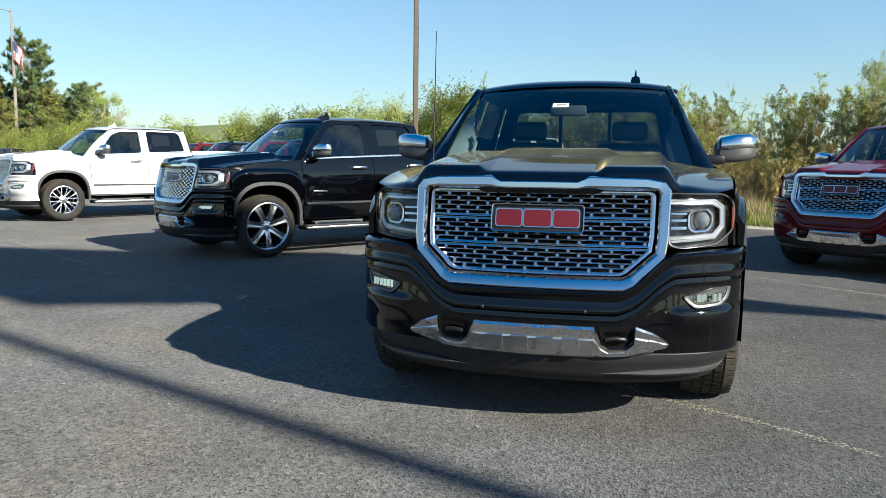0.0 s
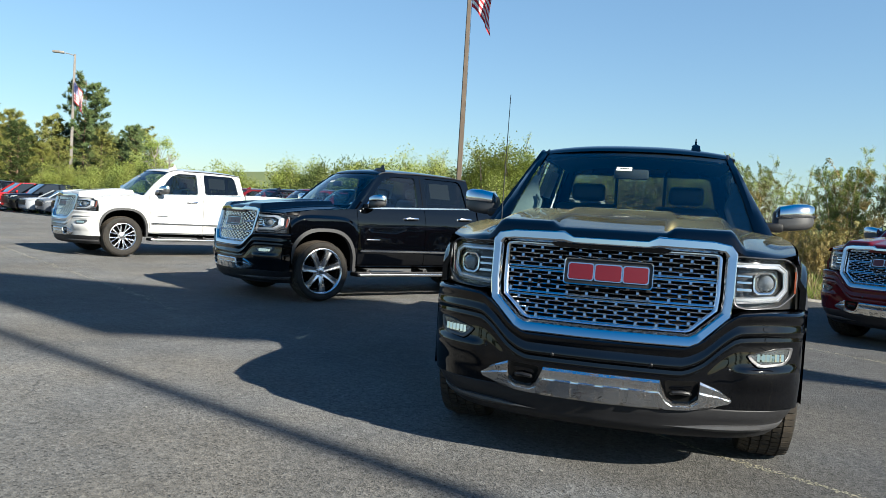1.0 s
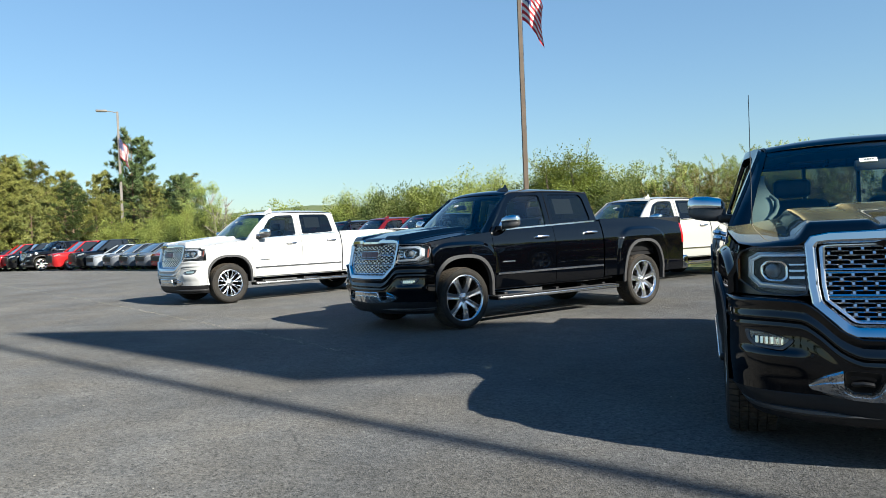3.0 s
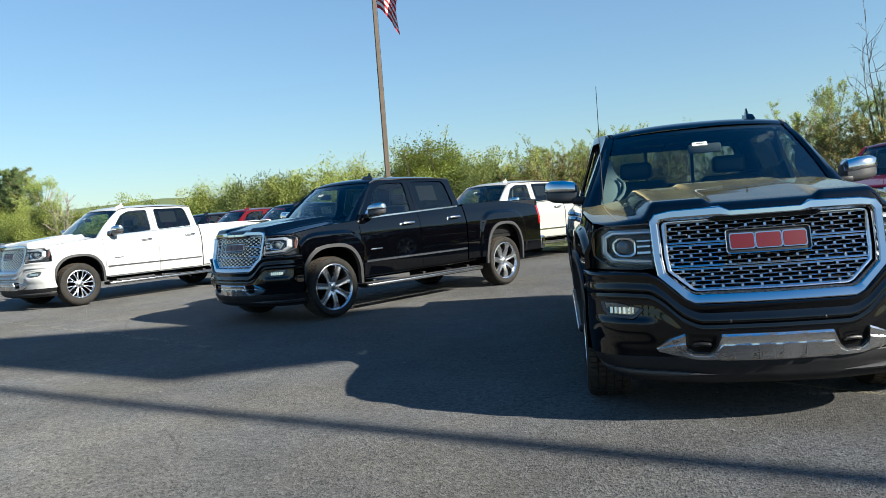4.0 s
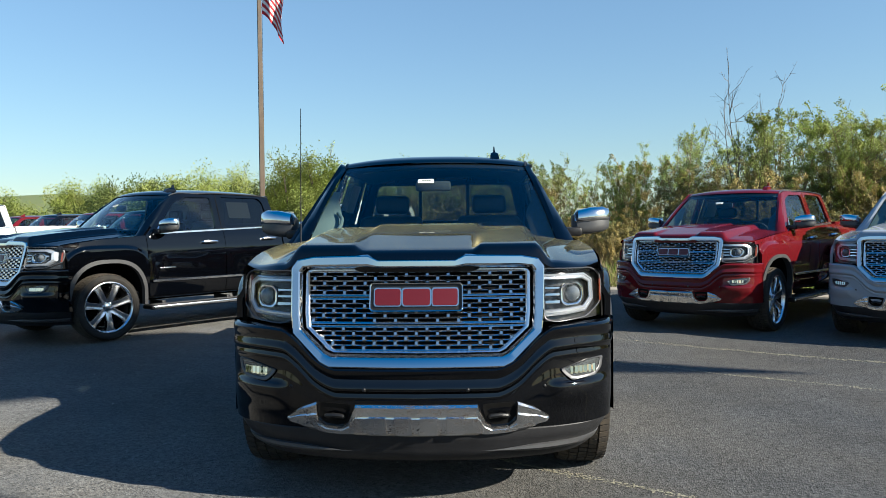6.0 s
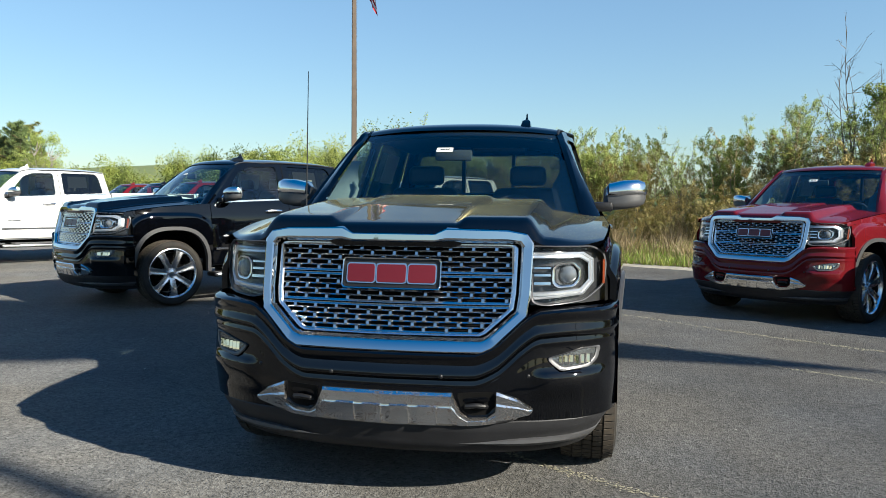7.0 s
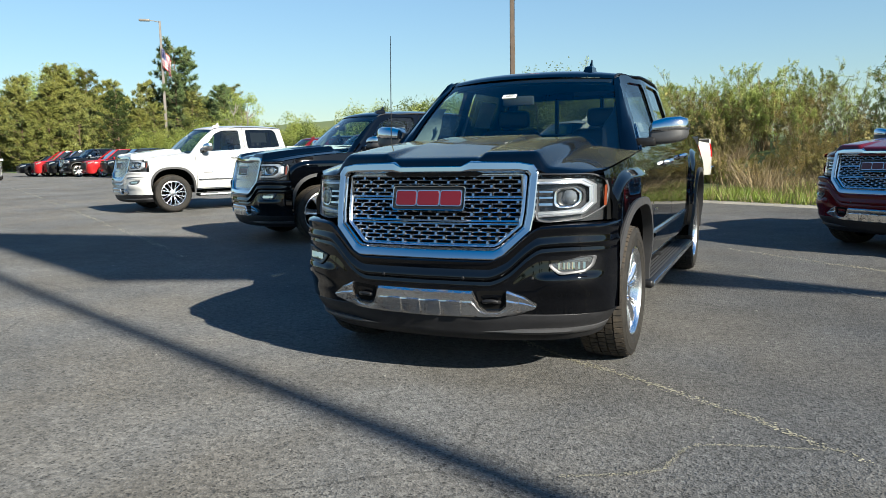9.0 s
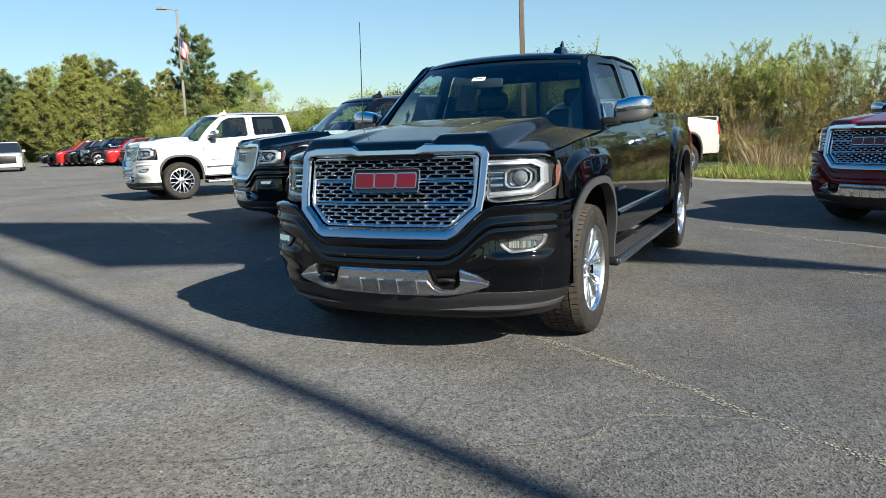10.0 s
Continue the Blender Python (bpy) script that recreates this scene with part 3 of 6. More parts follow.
    for v in [0, 0.006, 0.012, 0.018, 0.024, 0.030, 0.036, 0.044, 0.052, 0.060, 0.075, 0.10, 0.14, 0.18, 0.22, 0.26, 0.285, 0.305, 0.325, 0.35, 0.39, 0.43, 0.46, 0.49] + steps(0.54, 1.0, 9):
        y = 0.115 + 1.245 * v
        line = []
        for k in range(-48, 49):
            x = k / 48 * 0.9
            side = lamp_y(0.9, 1.15) + 0.006
            side += (1.36 - side) * v
            x = k / 48 * (half_width(side, side_top(side)) - 0.007)
            u = abs(x)
            front = 0.150 + 0.055 * (u / 0.6) ** 2 if u < 0.6 else lamp_y(x, 1.15) + 0.006
            back = 1.36 - 0.16 * (1 - (x / 0.9) ** 2)
            there = front + (back - front) * v
            line.append((x, there, hood_z(x, y, there)))
        rows.append(line)
    lip = [(x, y + 0.01, z - 0.03) for x, y, z in rows[0]]
    tail = [(x, y + 0.015, z - 0.05) for x, y, z in rows[-1]]
    hood = part("hood", grid_mesh([*rows[9:], tail]), BLACK_DUSTY, T, "dusty bonnet with raised centre bulge")
    part("hood_edge", grid_mesh([lip, *rows[:10]]), BLACK, hood, "clean black front edge of the bonnet")
    part("cowl", grid_mesh([[(s * 0.85, 1.16 + 0.24 * s * s + dy, 1.225 + dz) for s in steps(-1, 1, 16)] for dy, dz in ((-0.06, -0.01), (0.03, 0.005), (0.07, 0.04))]), PLASTIC, T)
    # windscreen and roof
    ws = part("windscreen", grid_mesh([[screen_pt(s, t) for s in steps(-1, 1, 28)] for t in steps(0, 1, 14)]), SHIELD, T, "dark clear windscreen with stock label")
    band = lambda s0, s1, t0, t1, out: grid_mesh([[tuple(Vector(screen_pt(s, t)) + Vector((0, -out, out))) for s in steps(s0, s1, 24)] for t in steps(t0, t1, 5)])
    part("screen_border", band(-1, 1, 0.93, 1.0, -0.004), PLASTIC, ws)
    part("screen_border", band(-1, 1, 0.0, 0.05, -0.004), PLASTIC, ws)
    lab = part("stock_label", band(-0.14, 0.01, 0.695, 0.745, 0.004), PAPER, ws, "white paper stock label")
    for k in range(4):
        part("print_bar", band(-0.10 + 0.022 * k, -0.085 + 0.022 * k, 0.712, 0.728, 0.007), INK, lab)
    for s0, s1, tt in ((-0.75, 0.05, 0.02), (0.15, 0.85, 0.02)):
        p0, p1 = screen_pt(s0, tt + 0.02), screen_pt(s1, tt)
        wp = part("wiper", tube([Vector(screen_pt(s0 + (s1 - s0) * k / 8, tt + 0.012)) + Vector((0, -0.02, 0.018)) for k in range(9)], 0.008, 6), PLASTIC, T)
        part("wiper_arm", tube([Vector(p1) + Vector((0, -0.05, 0.01)), Vector(screen_pt((s0 + s1) / 2, tt + 0.03)) + Vector((0, -0.03, 0.03))], 0.009, 6), PLASTIC, wp)
    rows = []
    for y in [1.84, 1.85, 1.865, 1.88, 1.90, 1.93, 1.97, 2.03] + steps(2.1, 3.48, 10) + [3.56, 3.60, 3.62]:
        line = []
        for k in range(-24, 25):
            s = k / 24
            x = s * roof_half(y)
            yy = y + 0.165 * s * s * (1 - smooth01((y - 1.84) / 0.8))
            line.append((x, yy, roof_z(x, y) - (0.02 if y > 3.61 else 0)))
        rows.append(line)
    part("roof", grid_mesh(rows), BLACK, T)
    for sx in (-1, 1):
        edge = [Vector(line[-1 if sx > 0 else 0]) + Vector((sx * 0.001, 0, -0.004)) for line in rows[:-1]]
        part("roof_moulding", tube(edge, 0.011, 6), PLASTIC, T)
    part("headliner", grid_mesh([[(x * 0.97, y + 0.03, z - 0.05) for x, y, z in line[::4]] for line in rows[::2]]), HEADLINER, T)
    fin = bmesh.new()
    loops_mesh([[(0.43 + w * c, y, z) for c, y, z in ((-1, y0, z0), (1, y0, z0), (1, y1, z0), (-1, y1, z0))] for w, y0, y1, z0 in ((0.034, 2.07, 2.25, 1.85), (0.026, 2.11, 2.24, 1.892), (0.008, 2.18, 2.235, 1.908), (0.0035, 2.205, 2.23, 1.952))], True, True, fin)
    part("roof_aerial", fin, BLACK, T, "shark-fin roof aerial")
    # back of the cab
    back = [(-0.87, 1.28), (0.87, 1.28), (0.715, 1.82), (-0.715, 1.82)]
    hole = [(-0.70, 1.37), (0.70, 1.37), (0.61, 1.745), (-0.61, 1.745)]
    part("cab_back", holed_sheet(back, [rounded(hole, 0.05)], lambda a, b: Vector((a, 3.675 - 0.10 * (b - 1.28) / 0.54, b)), 0.03), BLACK, T)
    part("rear_window", grid_mesh([[(s * (0.71 - 0.09 * t), 3.650 - 0.072 * t, 1.362 + 0.39 * t) for s in steps(-1, 1, 4)] for t in steps(0, 1, 2)]), REAR_GLASS, T)
    for xx in (-0.22, 0.22):
        part("window_bar", box(xx - 0.014, xx + 0.014, 3.55, 3.60, 1.36, 1.755), PLASTIC, T)
    # bed, tailgate, chassis
    part("bed_floor", box(-0.88, 0.88, 3.71, 5.66, 0.80, 0.86), PLASTIC, T)
    for sx in (-1, 1):
        part("bed_wall", box(min(sx * 0.86, sx * 0.90), max(sx * 0.86, sx * 0.90), 3.71, 5.66, 0.86, 1.392, bevel=0.01), PLASTIC, T)
        part("frame_rail", box(min(sx * 0.36, sx * 0.48), max(sx * 0.36, sx * 0.48), 0.30, 5.6, 0.40, 0.54, bevel=0.01), LINER, T)
    part("bed_front", box(-0.88, 0.88, 3.70, 3.74, 0.50, 1.39), BLACK, T)
    part("tailgate", box(-0.905, 0.905, 5.64, 5.715, 0.80, 1.40, bevel=0.02, seg=3), BLACK, T)
    part("rear_bumper", box(-0.95, 0.95, 5.70, 5.84, 0.52, 0.74, bevel=0.03, seg=3), CHROME, T, "chrome rear bumper")
    part("underbody", box(-0.80, 0.80, 0.55, 5.5, 0.46, 0.50), LINER, T)
    part("engine_bay", box(-0.56, 0.56, 0.26, 1.4, 0.42, 1.08), LINER, T)
    for y in (HUB_F, HUB_R):
        part("axle", tube([(-0.8, y, HUB_Z), (0, y, HUB_Z - 0.03), (0.8, y, HUB_Z)], [0.05, 0.11, 0.05], 10), LINER, T)
    grille(T)
    bumper(T)
    cabin(T)
    mast = part("mast_aerial", tube([(-0.805, 1.20, 1.17), (-0.80, 1.205, 1.25), (-0.795, 1.23, 2.10)], [0.012, 0.004, 0.0022], 6), PLASTIC, T, "thin whip aerial")
    return T


def mirror_shell(sx):
    bm = bmesh.new()
    loops = []
    for k, (x, y0, y1, z0, z1) in enumerate(((0.945, 1.68, 1.78, 1.305, 1.42), (0.97, 1.645, 1.80, 1.295, 1.45), (1.06, 1.64, 1.805, 1.30, 1.47), (1.15, 1.67, 1.805, 1.315, 1.475), (1.19, 1.71, 1.80, 1.335, 1.46), (1.20, 1.75, 1.79, 1.36, 1.43))):
        loops.append([(sx * x, y, z) for y, z in rounded([(y0, z0), (y1, z0), (y1, z1), (y0 + 0.02, z1)], 0.045, 4)])
    return loops_mesh(loops, True, True, bm)


def mirror_cap(sx):
    bm = bmesh.new()
    loops = []
    for x, y0, y1, z0, z1 in ((0.955, 1.665, 1.775, 1.372, 1.432), (0.975, 1.636, 1.79, 1.374, 1.458), (1.06, 1.631, 1.795, 1.378, 1.478), (1.15, 1.661, 1.795, 1.384, 1.483), (1.193, 1.70, 1.79, 1.388, 1.468), (1.206, 1.745, 1.78, 1.392, 1.438)):
        loops.append([(sx * x, y, z) for y, z in rounded([(y0, z0), (y1, z0), (y1, z1), (y0 + 0.02, z1)], 0.045, 4)])
    return loops_mesh(loops, True, True, bm)


def greenhouse(T, sx):
    to3d = lambda y, z: Vector((sx * cab_x(y, z), y, z))
    outline = [(1.415, 1.215), (1.52, 1.236), (1.75, 1.268), (2.5, 1.308), (3.665, 1.355), (3.67, 1.39), (3.605, 1.76), (3.56, 1.81), (3.25, 1.836), (2.6, 1.838), (2.25, 1.825), (2.10, 1.816), (2.02, 1.790), (1.97, 1.745)]
    w1 = rounded([(1.66, 1.298), (2.57, 1.342), (2.57, 1.775), (2.20, 1.770), (2.02, 1.695)], 0.05)
    w2 = rounded([(2.73, 1.350), (3.54, 1.386), (3.48, 1.72), (3.42, 1.783), (2.73, 1.785)], 0.05)
    part("window_frame", holed_sheet(outline, [w1, w2], to3d, 0.03), BLACK, T)
    for hole, mat, nm in ((w1, SIDE_GLASS, "front_side_window"), (w2, PRIVACY, "rear_side_window")):
        bm = bmesh.new()
        c = Vector((sum(p[0] for p in hole) / len(hole), sum(p[1] for p in hole) / len(hole), 0))
        f = bm.faces.new([bm.verts.new(to3d(c.x + (y - c.x) * 1.02, c.y + (z - c.y) * 1.02) - Vector((sx * 0.016, 0, 0))) for y, z in hole])
        bmesh.ops.triangulate(bm, faces=[f])
        g = part(nm, bm, mat, T, smooth=False)
        if hole is w2:
            bm = bmesh.new()
            bm.faces.new([bm.verts.new(to3d(y, z) - Vector((sx * 0.045, 0, 0))) for y, z in ((2.86, 1.49), (3.24, 1.49), (3.24, 1.72), (2.86, 1.72))])
            part("window_sticker", bm, PAPER, g, "printed paper price sheet")
    part("door_gap", grid_mesh([[(sx * (cab_x(y, z) + 0.0012), y, z) for y in (2.656, 2.664)] for z in steps(1.31, 1.84, 4)]), LINER, T)
    corner = [(1.58, 1.262), (1.70, 1.282), (1.735, 1.34), (1.80, 1.45), (1.71, 1.385)]
    part("window_corner", holed_sheet(corner, [], lambda y, z: Vector((sx * (cab_x(y, z) + 0.010), y, z)), 0.008), CHROME_SATIN, T, "bright corner trim before the window")
    # the pillar beside the windscreen
    rows = []
    for t in steps(0, 1, 10):
        p = Vector(screen_pt(sx, t))
        q = Vector((sx * cab_x(1.43 + 0.6 * t, 1.235 + 0.565 * t), 1.43 + 0.6 * t, 1.235 + 0.565 * t))
        g = 1 - 0.9 * smooth01((t - 0.75) / 0.25)
        rows.append([p + Vector((-sx * 0.02, -0.01, 0.010)) * 1.0, p + Vector((sx * 0.010, -0.014, 0.016)) * g, (p + q) / 2 + Vector((sx * 0.016, -0.010, 0.014)) * g, q + Vector((sx * 0.004, 0.0, 0.004)), q + Vector((sx * -0.002, 0.03, -0.01))])
    part("windscreen_pillar", grid_mesh(rows), BLACK, T)
    rows = []
    for t in steps(0.04, 0.66, 9):
        p = Vector(screen_pt(sx * 0.985, t)) + Vector((0, 0.025, -0.012))
        q = Vector(screen_pt(sx * (0.81 + 0.14 * smooth01((t - 0.30) / 0.34)), t)) + Vector((0, 0.16, -0.01))
        rows.append([p, p.lerp(q, 0.3) - Vector((sx * 0.02, 0, 0)), p.lerp(q, 0.7) - Vector((sx * 0.02, 0, 0)), q])
    # the same trim, coloured dark on this side in place of shade and reflection
    if sx > 0:
        part("pillar_trim", grid_mesh(rows), CABIN, T)
        return
    trim = part("pillar_trim", grid_mesh(rows), PALE_TRIM, T, "pale inner pillar trim")
    grip = [rows[k][2] - Vector((sx * d, 0.03, 0)) for k, d in ((1, 0.0), (2, 0.035), (3, 0.045), (4, 0.035), (5, 0.0))]
    part("grab_handle", tube(grip, 0.013, 8), PALE_TRIM, trim)


def headlamp(T, sx):
    f = lambda x, z: lamp_y(x, z)
    s = lambda loop: [(sx * x, z) for x, z in loop]
    outer = [(0.605, 0.905), (0.66, 0.892), (0.83, 0.905), (0.920, 0.965), (0.930, 1.06), (0.915, 1.115), (0.86, 1.145), (0.60, 1.150)]
    n = 72
    out = resampled(rounded(outer, 0.02), n)
    c = (0.75, 1.02)
    grow = lambda k, dx=0, dz=0: [(c[0] + (x - c[0]) * k + dx, c[1] + (z - c[1]) * k + dz) for x, z in out]
    rows = [[(sx * (0.60 + 0.335 * u), f(0.60 + 0.335 * u, 0.89 + 0.265 * v) + 0.05, 0.89 + 0.265 * v) for u in steps(0, 1, 14)] for v in steps(0, 1, 8)]
    H = part("headlamp", grid_mesh(rows), LAMP_BACK, T, "clear headlamp with bright surround")
    part("lamp_rim", frame_ring(s(out), s(grow(0.955)), f, 0.006, back=0.05), BEZEL, H)
    # bright bracket, open towards the grille
    br = [(0.612, 1.118), (0.82, 1.118), (0.868, 1.085), (0.872, 0.985), (0.825, 0.932), (0.612, 0.918)]
    bi = [(0.612, 1.092), (0.806, 1.092), (0.843, 1.070), (0.846, 0.996), (0.810, 0.958), (0.612, 0.946)]
    bm = bmesh.new()
    def pt(p, lift): return (sx * p[0], f(*p) + lift, p[1])
    rows = []
    pa, pb = [], []
    for a0, a1, b0, b1 in zip(br, br[1:], bi, bi[1:]):
        for t in steps(0, 1, 6)[:-1]:
            pa.append((a0[0] + (a1[0] - a0[0]) * t, a0[1] + (a1[1] - a0[1]) * t)), pb.append((b0[0] + (b1[0] - b0[0]) * t, b0[1] + (b1[1] - b0[1]) * t))
    pa.append(br[-1]), pb.append(bi[-1])
    grid_into(bm, [[pt(p, 0.045) for p in pa], [pt(p, 0.012) for p in pa], *[[pt((p[0] + (q[0] - p[0]) * k, p[1] + (q[1] - p[1]) * k), l) for p, q in zip(pa, pb)] for k, l in ((0.25, 0.006), (0.42, 0.013), (0.50, 0.006), (0.80, 0.005))], [pt(p, 0.012) for p in pb], [pt(p, 0.045) for p in pb]])
    part("light_bracket", bm, LAMP_WHITE, H, "white light-guide bracket")
    bm = bmesh.new()
    for z0, z1 in ((1.046, 1.060), (1.014, 1.030), (0.978, 0.996)):
        for a, b in ((0.615, 0.685),):
            rows = [[(sx * x, f(x, z) + 0.016 - (0.006 if 0 < i < 3 else 0), z) for i, z in enumerate((z0, z0 + 0.003, z1 - 0.003, z1))] for x in steps(a, b, 5)]
            grid_into(bm, rows)
    part("reflector_strips", bm, CHROME, H)
    ring = resampled(rounded([(0.69, 0.985), (0.715, 0.965), (0.785, 0.968), (0.815, 1.0), (0.815, 1.045), (0.785, 1.075), (0.715, 1.073), (0.69, 1.05)], 0.012), 48)
    rc = (0.752, 1.02)
    part("projector_ring", frame_ring(s(ring), s([(rc[0] + (x - rc[0]) * 0.76, rc[1] + (z - rc[1]) * 0.76) for x, z in ring]), lambda x, z: f(x, z) + 0.02, 0.010, back=0.03), CHROME, H, "chrome projector ring")
    bm = bmesh.new()
    bmesh.ops.create_uvsphere(bm, u_segments=20, v_segments=12, radius=0.043, matrix=Matrix.Translation((sx * rc[0], f(*rc) + 0.052, rc[1])))
    part("projector_lens", bm, LAMP_LENS, H, "glassy projector lens")
    rows = [[(sx * (0.604 + 0.320 * u), f(0.604 + 0.320 * u, 0.905 + 0.235 * v) + 0.002, 0.905 + 0.235 * v) for u in steps(0, 1, 14)] for v in steps(0, 1, 6)]
    part("lamp_cover", grid_mesh(rows), LENS, H)
    part("side_marker", grid_mesh([[(sx * x, f(x, z) - 0.006, z) for x in (0.910, 0.914, 0.917, 0.920)] for z in steps(0.970, 1.080, 5)]), AMBER, H, "amber side marker")
    part("lamp_end", grid_mesh([[(sx * (0.922 + 0.008 * k), f(0.922, z) + 0.02 * k, z) for k in range(4)] for z in steps(0.89, 1.14, 6)]), LINER, H)


def foglamp(T, sx):
    f = lambda x, z: bumper_y(x, z)
    s = lambda loop: [(sx * x, z) for x, z in loop]
    o = resampled(rounded([(0.675, 0.675), (0.70, 0.645), (0.735, 0.618), (0.86, 0.628), (0.893, 0.66), (0.905, 0.715), (0.83, 0.712)], 0.014), 60)
    c = (0.79, 0.667)
    F = part("fog_lamp", frame_ring(s(o), s([(c[0] + (x - c[0]) * 0.80, c[1] + 0.006 + (z - c[1]) * 0.70) for x, z in o]), f, 0.012, back=0.02), BEZEL, T, "slim fog lamp in a satin bezel")
    part("fog_glass", plate_on(s([(c[0] + (x - c[0]) * 0.84, c[1] + 0.006 + (z - c[1]) * 0.74) for x, z in o]), f, 0.004, 0.0), FOG_GLASS, F, "white faceted fog lamp glass")
    facets = [[(sx * x, f(x, z) - 0.006 - (0.010 if k % 2 else 0.0), z) for k, x in enumerate(steps(0.728, 0.868, 12))] for z in (0.648, 0.656, 0.676, 0.684)]
    part("fog_reflector", grid_mesh(facets), CHROME, F, "bright fog lamp reflector facets", smooth=False)


def tow_hook(T, sx):
    f = lambda x, z: bumper_y(x, z)
    loop = [(0.305, 0.528), (0.325, 0.455), (0.36, 0.425), (0.435, 0.432), (0.465, 0.47), (0.462, 0.535)]
    B = part("tow_hook", plate_on([(sx * x, z) for x, z in resampled(rounded(loop, 0.015), 40)], f, 0.004), LINER, T, "black tow hook in a bumper recess")
    part("hook_bar", tube([(sx * x, f(x, 0.475) - 0.012 + d, z) for x, z, d in ((0.335, 0.465, 0.03), (0.35, 0.472, 0.0), (0.39, 0.478, -0.008), (0.42, 0.472, 0.0), (0.435, 0.465, 0.03))], 0.011, 8), PLASTIC, B)


def grille(T):
    N = 200
    half_o = [(0.0, 1.196), (0.185, 1.196), (0.235, 1.222), (0.50, 1.216), (0.585, 1.200), (0.614, 1.160), (0.606, 0.945), (0.594, 0.850), (0.455, 0.718), (0.41, 0.697), (0.0, 0.695)]
    half_i = [(0.0, 1.152), (0.185, 1.152), (0.235, 1.154), (0.50, 1.154), (0.542, 1.152), (0.556, 1.136), (0.552, 0.945), (0.543, 0.875), (0.428, 0.772), (0.40, 0.760), (0.0, 0.758)]
    def full(half):
        dense = []
        for (a, b), (c, d), (e, g), (h, i) in zip(half_o, half_o[1:], half, half[1:]):
            k = max(2, int(math.hypot(c - a, d - b) / 0.018))
            dense += [(e + (h - e) * t, g + (i - g) * t) for t in steps(0, 1, k)[:-1]]
        dense.append(half[-1])
        return dense + [(-x, z) for x, z in dense[-2:0:-1]]
    outer, inner = full(half_o), full(half_i)
    G = part("grille", frame_ring(outer, inner, face_y, 0.026, back=0.06), CHROME, T, "wide chrome grille with woven bright mesh", sharp=22)
    lip = [(x * 0.985, 0.96 + (z - 0.96) * 0.985) for x, z in inner]
    part("inner_frame", frame_ring([(x * 0.995, z) for x, z in lip], [(x * 0.955, 0.96 + (z - 0.96) * 0.955) for x, z in lip], lambda x, z: face_y(x, z) + 0.02, 0.006, back=0.03), CHROME_SATIN, G)
    part("grille_back", plate_on([(x * 1.02, 0.96 + (z - 0.96) * 1.02) for x, z in inner], lambda x, z: face_y(x, z) + 0.095, 0.0), LINER, G)
    def half_at(z):
        return 0.530 if z > 0.872 else 0.530 - (0.872 - z) * 1.15
    mesh = bmesh.new()
    def bar(x0, x1, z0, z1, d, n):
        grid_into(mesh, [[(x, face_y(x, z) + dd, z) for x in steps(x0, x1, n)] for z, dd in ((z0, 0.040), (z0 + 0.0003, d + 0.0025), (z0 * 0.82 + z1 * 0.18, d), (z0 * 0.4 + z1 * 0.6, d + 0.002), (z1 - 0.0003, d + 0.006), (z1, 0.040))])
    def tab(x, z, w, h):
        # a small four-sided stud that bridges two bars
        ring = [mesh.verts.new((x + a * w * k, face_y(x, z) + dd + (0.0022 * b if k < 1 else 0.0), z + b * h * k)) for k, dd in ((1.0, 0.036), (0.55, 0.022)) for a, b in ((-1, -1), (1, -1), (1, 1), (-1, 1))]
        for i in range(4):
            f = mesh.faces.new((ring[i], ring[(i + 1) % 4], ring[4 + (i + 1) % 4], ring[4 + i]))
        mesh.faces.new(ring[4:])
    row = 0
    for hi, lo in ((1.140, 1.027), (1.011, 0.898), (0.882, 0.772)):
        count = 5
        pitch = (hi - lo) / count
        for k in range(count + 1):
            z = hi - pitch * k
            h = half_at(z - 0.004)
            bar(-h, h, z - (0.0045 if 0 < k < count else 0.0056), z + (0.0045 if 0 < k < count else 0.0056), 0.030 if 0 < k < count else 0.020, 16)
            if k == count:
                continue
            for j in range(-6, 7):
                x = 0.100 * j + (0.0 if row % 2 else 0.050)
                if abs(x) < half_at(z - pitch) - 0.010:
                    tab(x, z - pitch / 2, 0.0125, pitch / 2 + 0.0015)
            row += 1
        for sx in (-1, 1):
            h = half_at(lo)
            hh = half_at(hi)
            grid_into(mesh, [[(sx * (hh + (h - hh) * t + o), face_y(hh, 1.0) + d, hi + (lo - hi) * t) for o, d in ((-0.012, 0.05), (-0.010, 0.022), (-0.002, 0.022), (0.0, 0.05))] for t in steps(0, 1, 6)])
    tagged(part("grille_mesh", mesh, GRILLE_CHROME, G, "thin chrome grille bars and tabs"), kind="stuff")
    # the badge: a dark plate in a bright frame with three plain red blocks
    f = lambda x, z: face_y(x, z) - 0.008
    o = resampled(rounded([(-0.222, 0.955), (0.222, 0.955), (0.222, 1.088), (-0.222, 1.088)], 0.012), 64)
    B = part("badge", frame_ring(o, [(x * 0.962, 1.0215 + (z - 1.0215) * 0.88) for x, z in o], f, 0.012, back=0.03), CHROME, G, "dark badge with plain red blocks")
    part("badge_plate", plate_on([(x * 0.97, 1.0215 + (z - 1.0215) * 0.9) for x, z in o], f, 0.0), PLASTIC, B)
    for x0, x1 in ((-0.196, -0.074), (-0.062, 0.066), (0.078, 0.196)):
        blk = resampled(rounded([(x0, 0.984), (x1, 0.984), (x1, 1.060), (x0, 1.060)], 0.010), 32)
        cx = (x0 + x1) / 2
        part("badge_edge", plate_on([(cx + (x - cx) * 1.09, 1.022 + (z - 1.022) * 1.15) for x, z in blk], f, 0.006), CHROME, B)
        part("badge_block", plate_on(blk, f, 0.010), BADGE_RED, B, "plain red badge block")


